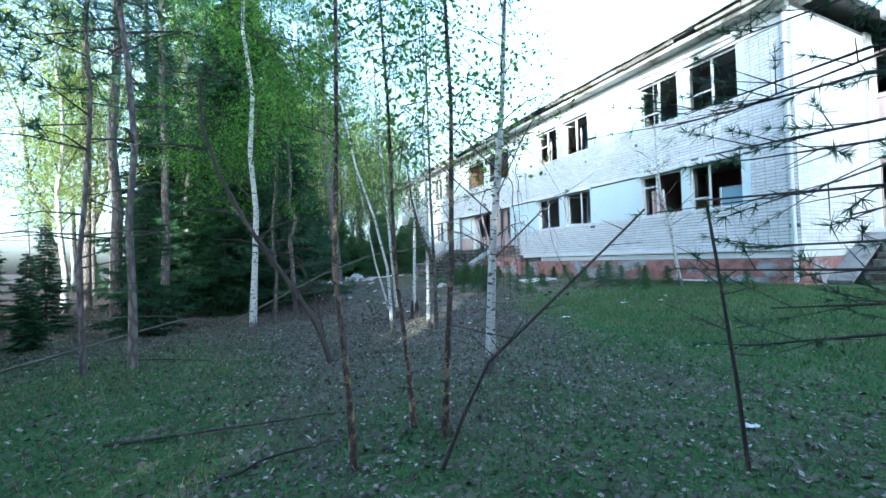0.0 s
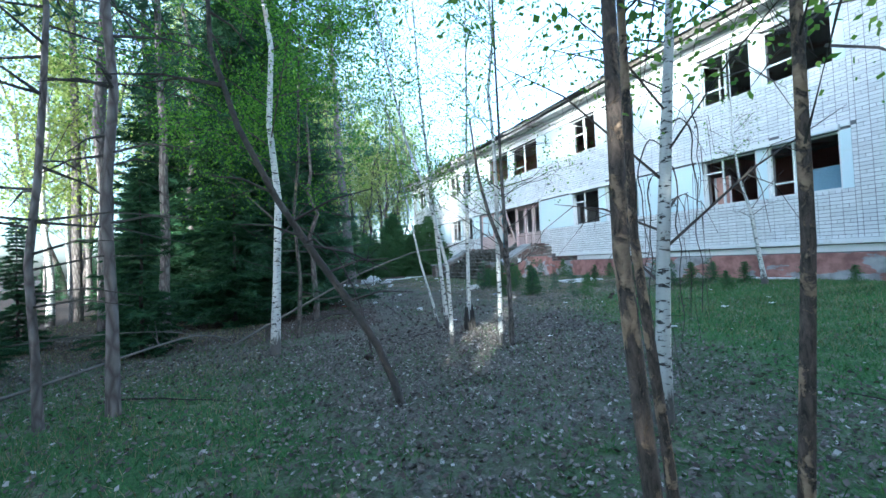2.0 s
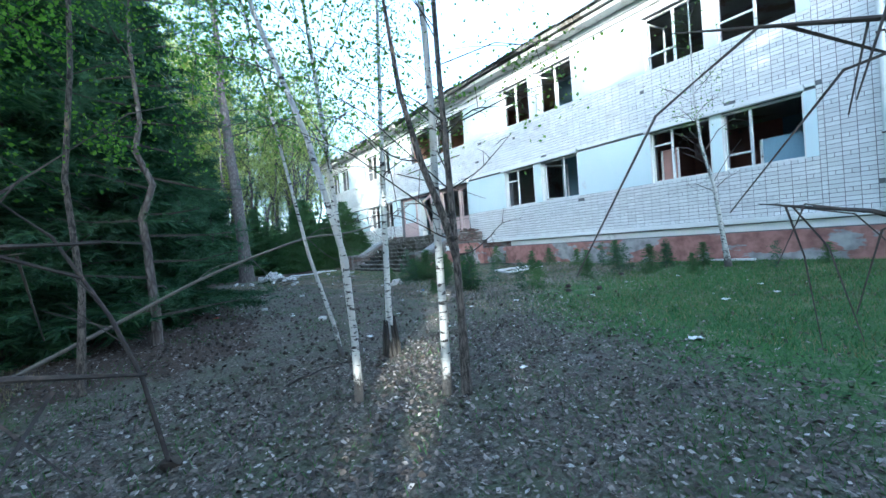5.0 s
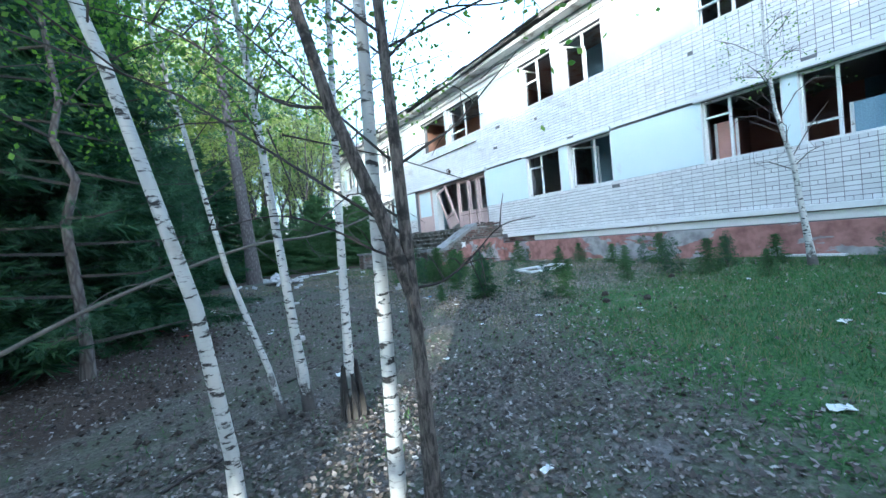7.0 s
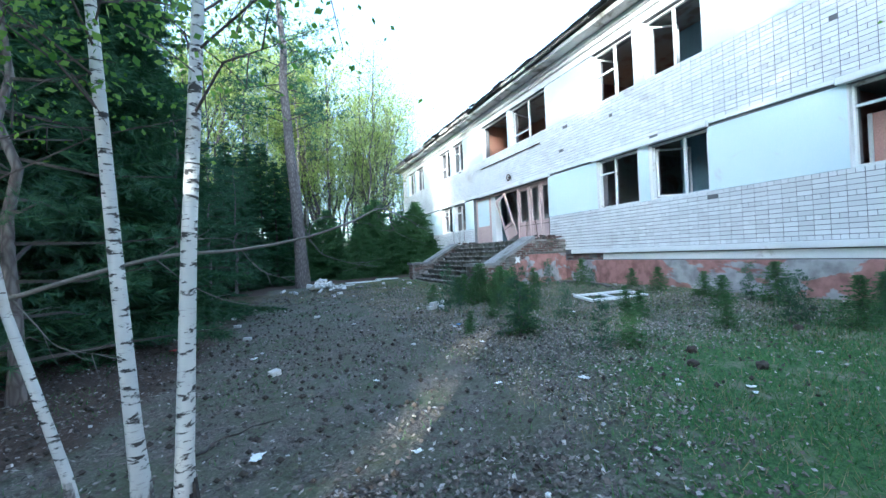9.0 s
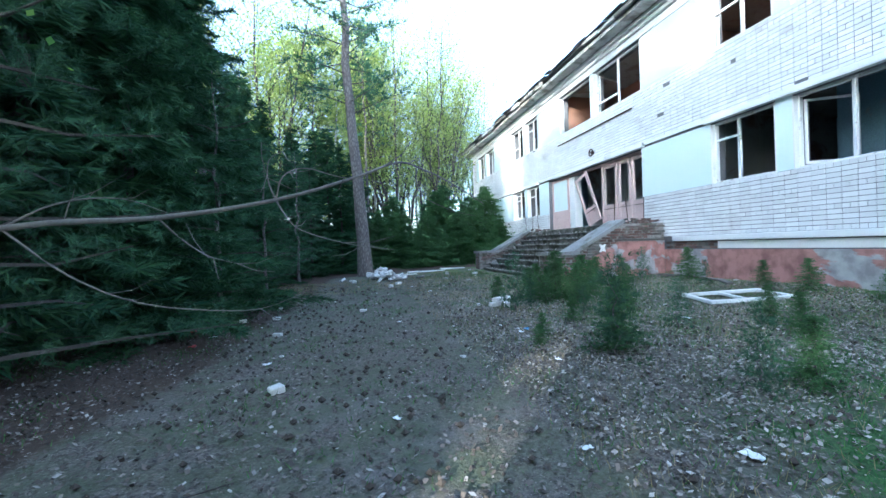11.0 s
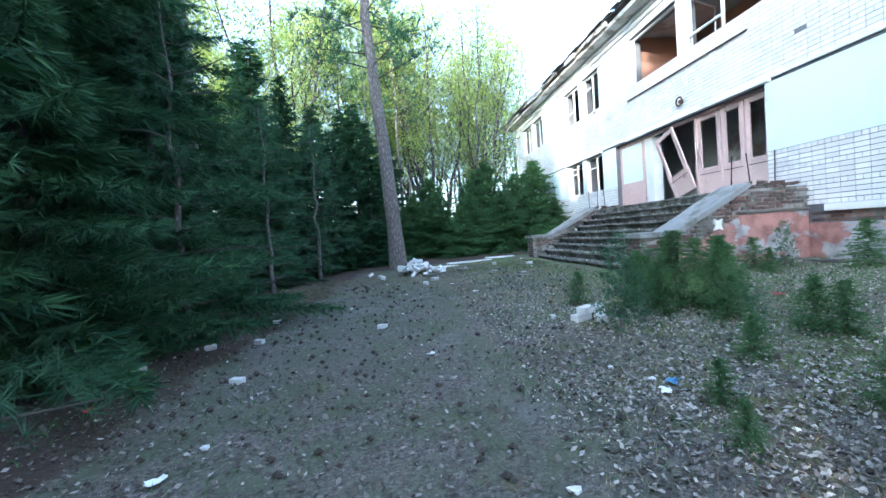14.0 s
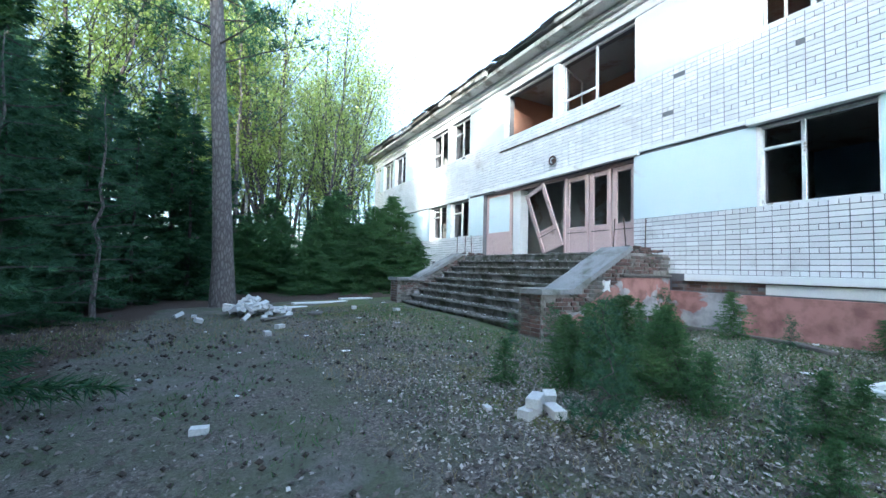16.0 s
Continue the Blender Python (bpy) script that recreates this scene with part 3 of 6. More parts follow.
def make_windows():
    white = "flaking white wooden window with no glass"
    styles = [(0.36, 0.27, 0), (0.36, 0.73, 0), (0.58, 0, -120), (0.40, 0.71, 0), (0.5, 0.7, 0), (0.5, 0.7, -110), (0.5, 0.7, 0), (0.5, 0.7, 0)]
    for i, ((a, b), (s, t, o)) in enumerate(zip(LOW, styles)):
        make_window(i + 1, a, b, Z_SILL, Z_HEAD, s, t, o, white + (" and an open casement" if o else ""))
    styles2 = [(0.5, 0.35, 0), (0.5, 0.30, -100), (0.5, 0, -115), (0.5, 0.55, -95), (0.50, 0.26, -70), (0, 0, 0), (0.5, 0.7, 0), (0.5, 0.4, 0), (0.5, 0, 0), (0.5, 0, 0)]
    for i, ((a, b), (s, t, o)) in enumerate(zip(HIGH, styles2)):
        make_window(i + 20, a, b, Z_SILL2, Z_HEAD2, s, t, o, white + (" and a broken casement" if o else ""))


make_windows()


def door_leaf(name, label, w, h, m, glass=(0.34, 0.94)):
    """A dusty pink door leaf: stiles and rails round an empty light, a solid panel below with a slot line."""
    d = thing(name, label, "door", m, kind="structure")
    g0, g1, s = h * glass[0], h * glass[1], 0.13
    part("stile", boxes((0, .05, 0, s, 0, h)), M_PINK, d, bevel=0.006)
    part("stile", boxes((0, .05, w - s, w, 0, h)), M_PINK, d, bevel=0.006)
    part("rail", boxes((0, .05, s, w - s, g1, h)), M_PINK, d, bevel=0.006)
    part("rail", boxes((0, .05, s, w - s, g0 - .10, g0)), M_PINK, d, bevel=0.006)
    part("panel", boxes((.012, .04, s, w - s, 0, g0 - .10)), M_PINK, d, bevel=0.006)
    part("moulding", boxes((-.012, 0, .06, w - .06, g0 - .17, g0 - .15)), M_DEADWOOD, d)
    return d


def make_entrance():
    x, z = F + 0.16, FLOOR1 + 0.06
    leaf = "dusty pink wooden door with an empty glass light"
    for i, (a, b) in enumerate(((18.90, 19.56), (19.60, 20.28), (20.32, 21.14))):
        door_leaf("door_%d" % (i + 1), leaf, b - a, 2.15, pose(x, a, z))
    door_leaf("door_4", "dusty pink wooden door torn loose and leaning", 0.90, 1.93, pose(x - 0.14, 21.12, z + .25, -17, -7, 0))
    side = thing("door_5", "pink side panel with a pale blue pane beside the doors", "door panel", pose(x, 23.62, z), kind="structure")
    part("stile", boxes((0, .06, 0, .12, 0, 2.24)), M_PINK, side, bevel=0.006)
    part("stile", boxes((0, .06, 1.36, 1.48, 0, 2.24)), M_PINK, side, bevel=0.006)
    part("panel", boxes((.005, .055, .12, 1.36, 0, .82)), M_PINK, side, bevel=0.006)
    part("rail", boxes((0, .06, .12, 1.36, 2.12, 2.24)), M_PINK, side, bevel=0.006)
    part("pane", boxes((.02, .035, .12, 1.36, .82, 2.12)), M_PLASTER, side)
    structure("door_frame", boxes((x - .02, x + .10, 18.83, 18.89, z - .06, 4.16), (x - .02, x + .10, 21.15, 21.22, z - .06, 4.16), (x - .02, x + .10, 18.83, 23.6, 4.10, 4.18)), M_PINK, "dusty pink door frame", "door frame", 0.006)
    structure("door_post", boxes((x + .0, x + .34, 23.16, 23.56, z - .06, 4.09)), M_WHITE, "white painted post inside the doorway", "post", 0.01)
    structure("wall_lobby", boxes((F + 2.2, F + 2.35, 17.7, 25.5, FLOOR1, FLOOR2 - .31)), M_ROOM, "peeling grey lobby wall behind the doors", "wall")
    # a round wall lamp holder above the doors
    lamp = thing("wall_lamp", "dark round iron lamp holder on the wall", "wall lamp", pose(F - 0.012, 21.43, 4.66))
    bm = bmesh.new()
    ring = []
    for i in range(16):
        a = i * math.tau / 16
        ring.append([bm.verts.new((-0.10 + .03 * math.cos(b), (.12 + .03 * math.sin(b)) * math.cos(a), (.12 + .03 * math.sin(b)) * math.sin(a))) for b in (0, 1.57, 3.14, 4.71)])
    for i in range(16):
        for j in range(4):
            bm.faces.new((ring[i][j], ring[(i + 1) % 16][j], ring[(i + 1) % 16][(j + 1) % 4], ring[i][(j + 1) % 4]))
    part("guard_ring", bm, M_IRON, lamp, smooth=True)
    bm = bmesh.new()
    bmesh.ops.create_cone(bm, cap_ends=True, segments=14, radius1=.07, radius2=.05, depth=.09, matrix=pose(-.045, 0, 0, 0, -90, 0))
    part("base", bm, M_IRON, lamp)


make_entrance()

# ---- the main steps ----
SX0, SX1, SY0, SY1, RISERS = 9.85, 12.15, 18.55, 24.35, 9


def make_steps():
    z0 = 0.25
    rise, run = (FLOOR1 - z0) / RISERS, (SX1 - SX0) / (RISERS - 1)
    rnd = random.Random(3)
    st = thing("front_steps", "worn mossy concrete steps up to the entrance", "steps", pose(0, 0, 0), kind="structure")
    for i in range(RISERS):
        x = SX0 + i * run
        x1 = F - 0.001 if i == RISERS - 1 else x + run + 0.05
        z = z0 + (i + 1) * rise
        bm = bmesh.new()
        n = 26
        ys = [SY0 + (SY1 - SY0) * k / n for k in range(n + 1)]
        top, mid, low, back, lip = [], [], [], [], []
        for y in ys:
            chip = 0.05 * max(0, noise.noise((y * 1.7, i * 3.1, 5))) + rnd.uniform(0, .008)
            top.append(bm.verts.new((x + .012 + chip, y, z - chip * .3)))
            mid.append(bm.verts.new((x + chip * .4, y, z - .03 - chip)))
            low.append(bm.verts.new((x + .09, y, z - rise - .04)))
            lip.append(bm.verts.new((x + .075, y, z - .065)))
            back.append(bm.verts.new((x1, y, z)))
        for k in range(n):
            for a, b in ((back, top), (top, mid), (mid, lip), (lip, low)):
                bm.faces.new((a[k], a[k + 1], b[k + 1], b[k]))
        part("step", bm, M_STEP, st)
    part("core", boxes((SX0 + .3, F - .01, SY0 + .01, SY1 - .01, 0.0, z0 + rise * .6), (SX1, F - .01, SY0 + .01, SY1 - .01, 0.0, FLOOR1 - .06)), M_STEP, st)


make_steps()


def make_step_rubble():
    """Crumbs of brick, plaster and dead leaves lying on the treads."""
    rnd = random.Random(31)
    rise, run = (FLOOR1 - .25) / RISERS, (SX1 - SX0) / (RISERS - 1)
    for name, label, m, count, size in (("step_crumbs", "pale crumbs of plaster on the steps", M_WHITE_RUBBLE, 260, (.008, .03)), ("step_dirt", "dark dirt and leaves on the steps", M_CONE, 900, (.010, .035))):
        s = Soup()
        for k in range(count):
            i = rnd.randrange(RISERS)
            x = SX0 + i * run + rnd.uniform(.06, run if i < RISERS - 1 else 1.0)
            y, z, r = rnd.uniform(SY0 + .05, SY1 - .05), .25 + (i + 1) * rise, rnd.uniform(*size)
            s.add([(x + r * a * rnd.uniform(.7, 1.3), y + r * b * rnd.uniform(.7, 1.4), z + r * .4 * (1 + c)) for a, b, c in ((1, 0, 0), (-1, 0, 0), (0, 1, 0), (0, -1, 0), (0, 0, 1), (0, 0, -1))],
                  [(0, 2, 4), (2, 1, 4), (1, 3, 4), (3, 0, 4), (2, 0, 5), (1, 2, 5), (3, 1, 5), (0, 3, 5)])
        tagged(s.make(name, m), label, "rubble", kind="stuff")


def tilted_slab(length, width, thick, seed):
    """A broad worn concrete slab with uneven edges, lying along +x."""
    bm = bmesh.new()
    box(bm, 0, length, -width / 2, width / 2, 0, thick)
    bmesh.ops.subdivide_edges(bm, edges=bm.edges[:], cuts=4, use_grid_fill=True)
    for v in bm.verts:
        v.co += Vector((noise.noise((v.co * 3 + Vector((seed, 0, 0)))), noise.noise((v.co * 3 + Vector((0, seed, 0)))), noise.noise((v.co * 4 + Vector((0, 0, seed)))))) * 0.018
    return bm


def make_flank(y0, y1, name, label, bricks_on):
    """A brick cheek wall of the steps: front pier, sloping concrete coping and a broken flat top against the building."""
    fl = thing(name, label, "step wall", pose(0, 0, 0), kind="structure")
    bm = bmesh.new()
    prof = [(9.75, 0.0), (F - .06, 0.0), (F - .06, 1.84), (12.05, 1.84), (10.55, 1.03), (9.75, 1.03)]
    for y, flip in ((y0 + .02, False), (y1, True)):
        vs = [bm.verts.new((a, y, b)) for a, b in prof]
        bm.faces.new(vs[::-1] if flip else vs)
    bm.verts.ensure_lookup_table()
    for i in range(6):
        j = (i + 1) % 6
        bm.faces.new((bm.verts[j], bm.verts[i], bm.verts[i + 6], bm.verts[j + 6]))
    part("core", bm, M_OLDMORTAR, fl)
    ym = (y0 + y1) / 2
    slope = part("coping", tilted_slab(1.86, y1 - y0 + .1, .10, 3), M_CONCRETE, fl, "grey worn sloping concrete coping", bevel=0.0)
    slope.matrix_basis = pose(10.42, ym, 1.00, 0, -28.2, 0)
    cap = part("pier_cap", tilted_slab(.95, y1 - y0 + .14, .09, 8), M_CONCRETE, fl)
    cap.matrix_basis = pose(9.68, ym, 1.03)
    if bricks_on:
        # old bricks laid bare on the upper part and the front; red wash on the rest
        me = mesh_of("brick", boxes((-.12, .12, -.02, 0, -.03, .03)), M_OLDBRICK, 0.005)
        mf = mesh_of("brick", boxes((-.02, 0, -.12, .12, -.03, .03)), M_OLDBRICK, 0.005)
        rnd = random.Random(6)
        for r in range(25):
            z = 0.33 + r * .075
            x = 9.87 + .12 * (r % 2)
            while x < F - .16:
                top = 1.84 if x > 12.0 else 1.03 if x < 10.5 else 1.03 + (x - 10.55) * .54
                low = 1.42 if x > 11.9 else 0.2 if x < 10.3 else 0.72 + (x - 10.6) * .5
                if low < z < top - .05 and rnd.random() < .88:
                    b = new("brick", me)
                    b.parent = fl
                    b.matrix_basis = pose(x + rnd.uniform(-.012, .012), y0 + .02 + rnd.uniform(-.018, .012), z + rnd.uniform(-.006, .006), 0, rnd.uniform(-2.5, 2.5), rnd.uniform(-4, 4)) @ Matrix.Diagonal((rnd.choice((1, 1, .9, .55)), 1, 1, 1))
                x += .25
            y = y0 + .16
            while r < 10 and y < y1 - .1:
                b = new("brick", mf)
                b.parent = fl
                b.matrix_basis = pose(9.75 + rnd.uniform(-.014, .010), y, z, rnd.uniform(-2.5, 2.5), 0, rnd.uniform(-4, 4))
                y += .25
        for k in range(40):
            b = new("brick", me)
            b.parent = fl
            b.matrix_basis = pose(12.2 + rnd.uniform(0, 1.0), rnd.uniform(y0 + .1, y1 - .1), 1.865 + rnd.choice((0, 0, .05, .10)), rnd.uniform(-14, 14), rnd.uniform(-10, 10), rnd.uniform(0, 180)) @ Matrix.Diagonal((rnd.uniform(.4, 1), 3.0, 1, 1))
        wash = boxes((10.3, F - .065, y0 - .012, y0 + .019, 0.0, 0.70), (11.85, F - .065, y0 - .012, y0 + .019, 0.70, 1.34))
        bmv = [wash.verts.new(c) for c in ((10.6, y0 - .010, .70), (11.85, y0 - .010, .70), (11.85, y0 - .010, 1.34))]
        wash.faces.new(bmv)
        part("red_wash", wash, M_PLINTH, fl, "red limewashed side of the steps")
        part("ledge", boxes((11.8, F - .06, y0 - .05, y0 + .018, 1.36, 1.405)), M_DEADWOOD, fl, bevel=.006)
        bm = bmesh.new()
        pts = [bm.verts.new((11.36 + .13 * rr * math.cos(a), y0 - .022, 1.18 + .16 * rr * math.sin(a))) for a, rr in ((i * math.tau / 8, 1.0 if i % 2 else .45) for i in range(8))]
        bm.faces.new(pts)
        r = bmesh.ops.extrude_face_region(bm, geom=bm.faces[:])
        bmesh.ops.translate(bm, verts=[v for v in r["geom"] if isinstance(v, bmesh.types.BMVert)], vec=(0, .045, 0))
        part("plaster_patch", bm, M_WHITE, fl, "white star-shaped plaster patch")


make_flank(17.93, 18.55, "step_wall_south", "crumbling brick cheek wall with grey concrete coping", True)
make_flank(24.35, 24.95, "step_wall_north", "crumbling brick cheek wall with grey concrete coping", True)


def make_rods():
    bm = bmesh.new()
    bmesh.ops.create_cone(bm, cap_ends=True, segments=7, radius1=.012, radius2=.012, depth=.80, matrix=pose(0, 0, .40))
    me = mesh_of("rail_post", bm, M_IRON)
    for x, y, z, a in ((12.0, 18.3, 1.75, 2), (12.5, 18.35, 1.82, -3), (12.9, 18.2, 1.82, 1), (12.0, 24.6, 1.75, 0), (12.3, 24.6, 1.82, 2), (12.6, 24.6, 1.82, -2)):
        ob = new("rail_post", me)
        ob.matrix_world = pose(x, y, z, a, a, 0)
        tagged(ob, "bare rusty iron rail post on the step wall", "rail post", "rail posts of the steps")


make_rods()


def make_wing():
    """The set-back wing past the south end, with its own red door and steps."""
    x, ya = 17.6, -14.0
    structure("wall_wing", boxes((x, x + .42, ya, 3.4, .1, Z_TOP), (x, x + .42, 3.4, 5.29, 4.1, 5.2), (x, x + .42, 5.3, 5.37, .1, Z_TOP), (x, x + .42, 3.4, 5.3, .1, 1.9)), M_BRICK_REST, "set-back wing wall of pale silicate brick", "wall")
    structure("roof_wing", boxes((x - .6, BACK + .6, ya, Y0 - .62, Z_TOP, Z_TOP + .3)), M_SLAB, "flat roof slab of the wing", "roof")
    structure("wall_wing_south", boxes((x + .42, BACK, ya, ya + .42, .1, Z_TOP)), M_BRICK_REST, "end wall of the wing", "wall")
    for i, z in enumerate((1.9, 5.2)):
        d = door_leaf("door_%d" % (i + 6), "dusty red wooden door panel in the wing", 1.85, 2.15, pose(x + .12, 3.42, z), (.4, .93))
    structure("door_jamb", boxes((x - .03, x + .1, 5.16, 5.32, 1.9, 7.6)), M_WHITE, "white painted door jamb", "door frame", .008)
    st = thing("side_steps", "worn concrete side steps up to the wing door", "steps", pose(0, 0, 0), kind="structure")
    for i in range(9):
        part("step", boxes((14.75 + i * .28, x - .001, 2.6, 4.75, .25 + i * .183, .25 + (i + 1) * .183)), M_STEP, st, bevel=.015)
    fl = thing("side_step_wall", "grey concrete cheek slab of the side steps", "step wall", pose(0, 0, 0), kind="structure")
    s = part("coping", tilted_slab(2.6, .5, .12, 5), M_CONCRETE, fl)
    s.matrix_basis = pose(14.5, 5.06, .35, 0, -30, 0)
    part("core", boxes((15.6, x - .001, 4.85, 5.28, .1, .9), (16.6, x - .001, 4.86, 5.27, .9, 1.6)), M_MORTAR, fl)


make_wing()


def make_downpipe():
    pipe = thing("downpipe", "pale grey rain pipe at the building corner", "rain pipe", pose(F - .14, Y0 + .08, 0))
    bm = bmesh.new()
    bmesh.ops.create_cone(bm, cap_ends=True, segments=12, radius1=.055, radius2=.055, depth=7.3, matrix=pose(0, 0, 4.1))
    part("pipe", bm, M_WHITE, pipe)
    for z in (1.0, 2.9, 4.9, 6.9):
        part("bracket", boxes((-.065, .14, -.065, .065, z, z + .035)), M_IRON, pipe, bevel=.004)


make_downpipe()


# ---- plants: soups of many small faces ----
class Soup:
    """Collects vertices and faces of one mesh."""
    def __init__(self):
        self.v, self.f, self.n = [], [], 0

    def add(self, verts, faces):
        self.v.extend(verts)
        self.f.extend(tuple(i + self.n for i in f) for f in faces)
        self.n += len(verts)

    def tube(self, pts, radii, seg=6):
        """A tapering tube through points."""
        pts = [Vector(p) for p in pts]
        verts, faces = [], []
        for i, p in enumerate(pts):
            d = (pts[min(i + 1, len(pts) - 1)] - pts[max(i - 1, 0)]).normalized()
            a = d.orthogonal().normalized() if abs(d.z) < .9 else Vector((0, 1, 0)).cross(d).normalized()
            b = d.cross(a)
            for k in range(seg):
                t = k * math.tau / seg
                verts.append(p + (a * math.cos(t) + b * math.sin(t)) * radii[i])
        for i in range(len(pts) - 1):
            for k in range(seg):
                l = (k + 1) % seg
                faces.append((i * seg + k, i * seg + l, (i + 1) * seg + l, (i + 1) * seg + k))
        self.add(verts, faces)

    def leaves(self, centres, size, rng, droop=0.0, narrow=0.6, spread=0.35):
        """Small pointed leaves, turned every way."""
        c = np.asarray(centres)
        n = len(c)
        if not n:
            return
        d = rng.normal(size=(n, 3))
        d[:, 2] -= droop
        d /= np.linalg.norm(d, axis=1)[:, None]
        e = np.cross(d, rng.normal(size=(n, 3)))
        e /= np.linalg.norm(e, axis=1)[:, None] + 1e-9
        s = size * (1 + spread * rng.uniform(-1, 1, size=(n, 1)))
        quad = np.stack([c - d * s * .5, c + e * s * .5 * narrow, c + d * s * .5, c - e * s * .5 * narrow], 1).reshape(-1, 3)
        self.add(quad.tolist(), [(4 * i, 4 * i + 1, 4 * i + 2, 4 * i + 3) for i in range(n)])

    def needles(self, centres, dirs, length, width, count, rng, open_=0.8):
        """Tufts of thin needles that spread round a direction."""
        c, d = np.repeat(np.asarray(centres), count, 0), np.repeat(np.asarray(dirs), count, 0)
        n = len(c)
        if not n:
            return
        w = d + rng.normal(size=(n, 3)) * open_
        w /= np.linalg.norm(w, axis=1)[:, None]
        e = np.cross(w, rng.normal(size=(n, 3)))
        e /= np.linalg.norm(e, axis=1)[:, None] + 1e-9
        l = length * rng.uniform(.7, 1.2, size=(n, 1))
        tri = np.stack([c - e * width * .5, c + e * width * .5, c + w * l], 1).reshape(-1, 3)
        self.add(tri.tolist(), [(3 * i, 3 * i + 1, 3 * i + 2) for i in range(n)])

    def make(self, name, material, parent=None, label="", smooth=False, kind=""):
        return tagged(raw(name, self.v, self.f, material, parent, label, smooth), kind=kind)


def bent(base, top, wob, n, rnd):
    """Points from base to top with a gentle waver."""
    base, top = Vector(base), Vector(top)
    out = []
    for i in range(n + 1):
        t = i / n
        p = base.lerp(top, t)
        k = wob * math.sin(math.pi * t)
        out.append(p + Vector((rnd.uniform(-k, k), rnd.uniform(-k, k), 0)))
    return out


def rounded(pts, n=4):
    """The same line with its corners eased (Catmull-Rom)."""
    p = [Vector(q) for q in pts]
    p = [p[0] * 2 - p[1]] + p + [p[-1] * 2 - p[-2]]
    out = []
    for i in range(1, len(p) - 2):
        for k in range(n):
            u = k / n
            out.append(.5 * (2 * p[i] + (p[i + 1] - p[i - 1]) * u + (2 * p[i - 1] - 5 * p[i] + 4 * p[i + 1] - p[i + 2]) * u ** 2 + (3 * p[i] - p[i - 1] - 3 * p[i + 1] + p[i + 2]) * u ** 3))
    return out + [p[-2]]


def along(pts, t):
    f = min(max(t, 0), .9999) * (len(pts) - 1)
    i = int(f)
    return Vector(pts[i]).lerp(Vector(pts[i + 1]), f - i)


def pine_tree(name, label, seed, h, r, start, tufts, m, group="", needle=(.16, .022, 9), reach=1.9, dead=14, lean=(0, 0)):
    """A Scots pine: bare plated trunk, dead stubs, an open crown of needle tufts."""
    rnd, rng = random.Random(seed), np.random.default_rng(seed)
    tree = thing(name, label, "tree", m, group)
    pts = bent((0, 0, -.1), (lean[0], lean[1], h), .12, 12, rnd)
    s = Soup()
    s.tube(pts, [r * (1.25 if i == 0 else 1) * (1 - .85 * i / 12) for i in range(13)], 9)
    s.make("trunk", M_PINEBARK, tree, smooth=True)
    limbs, cs, ds = Soup(), [], []
    for k in range(dead):
        z = rnd.uniform(.12, start) * h
        a, l = rnd.uniform(0, 6.28), rnd.uniform(.4, 1.4)
        p = along(pts, z / h)
        q = p + Vector((math.cos(a) * l, math.sin(a) * l, rnd.uniform(-.25, .2)))
        limbs.tube([p, p.lerp(q, .5) + Vector((0, 0, .06)), q], [.016, .010, .004], 4)
    n = int(26 + h * 1.3)
    for k in range(n):
        t = start + (1 - start) * (k + rnd.random()) / n
        p = along(pts, t)
        u = (t - start) / (1 - start)
        l = reach * (1.05 - .8 * u) * rnd.uniform(.55, 1.15)
        a = k * 2.4 + rnd.uniform(-.5, .5)
        q = p + Vector((math.cos(a) * l, math.sin(a) * l, l * rnd.uniform(-.15, .35)))
        mid = p.lerp(q, .5) + Vector((0, 0, rnd.uniform(-.1, .12)))
        w = min(1, r / .08)
        limbs.tube([p, mid, q], [.03 * w * (1.1 - .6 * u), .018 * w, .006 * w], 4)
        for j in range(max(3, int(tufts / n))):
            f = rnd.uniform(.3, 1.05)
            c = p.lerp(mid, f * 2) if f < .5 else mid.lerp(q, f * 2 - 1)
            cs.append(c + Vector((rnd.gauss(0, .20 * min(1, h / 4)), rnd.gauss(0, .20 * min(1, h / 4)), rnd.gauss(0.03, .11) * min(1, h / 4))))
            ds.append(((q - p).normalized() * .6 + Vector((rnd.gauss(0, .4), rnd.gauss(0, .4), rnd.gauss(.3, .4)))).normalized())
    limbs.make("branching", M_DARKBARK, tree, kind="stuff")
    cr = Soup()
    cr.needles(cs, ds, needle[0] * 1.3, needle[1], needle[2], rng, .75)
    cr.make("crown", M_NEEDLE, tree, kind="stuff")
    return tree


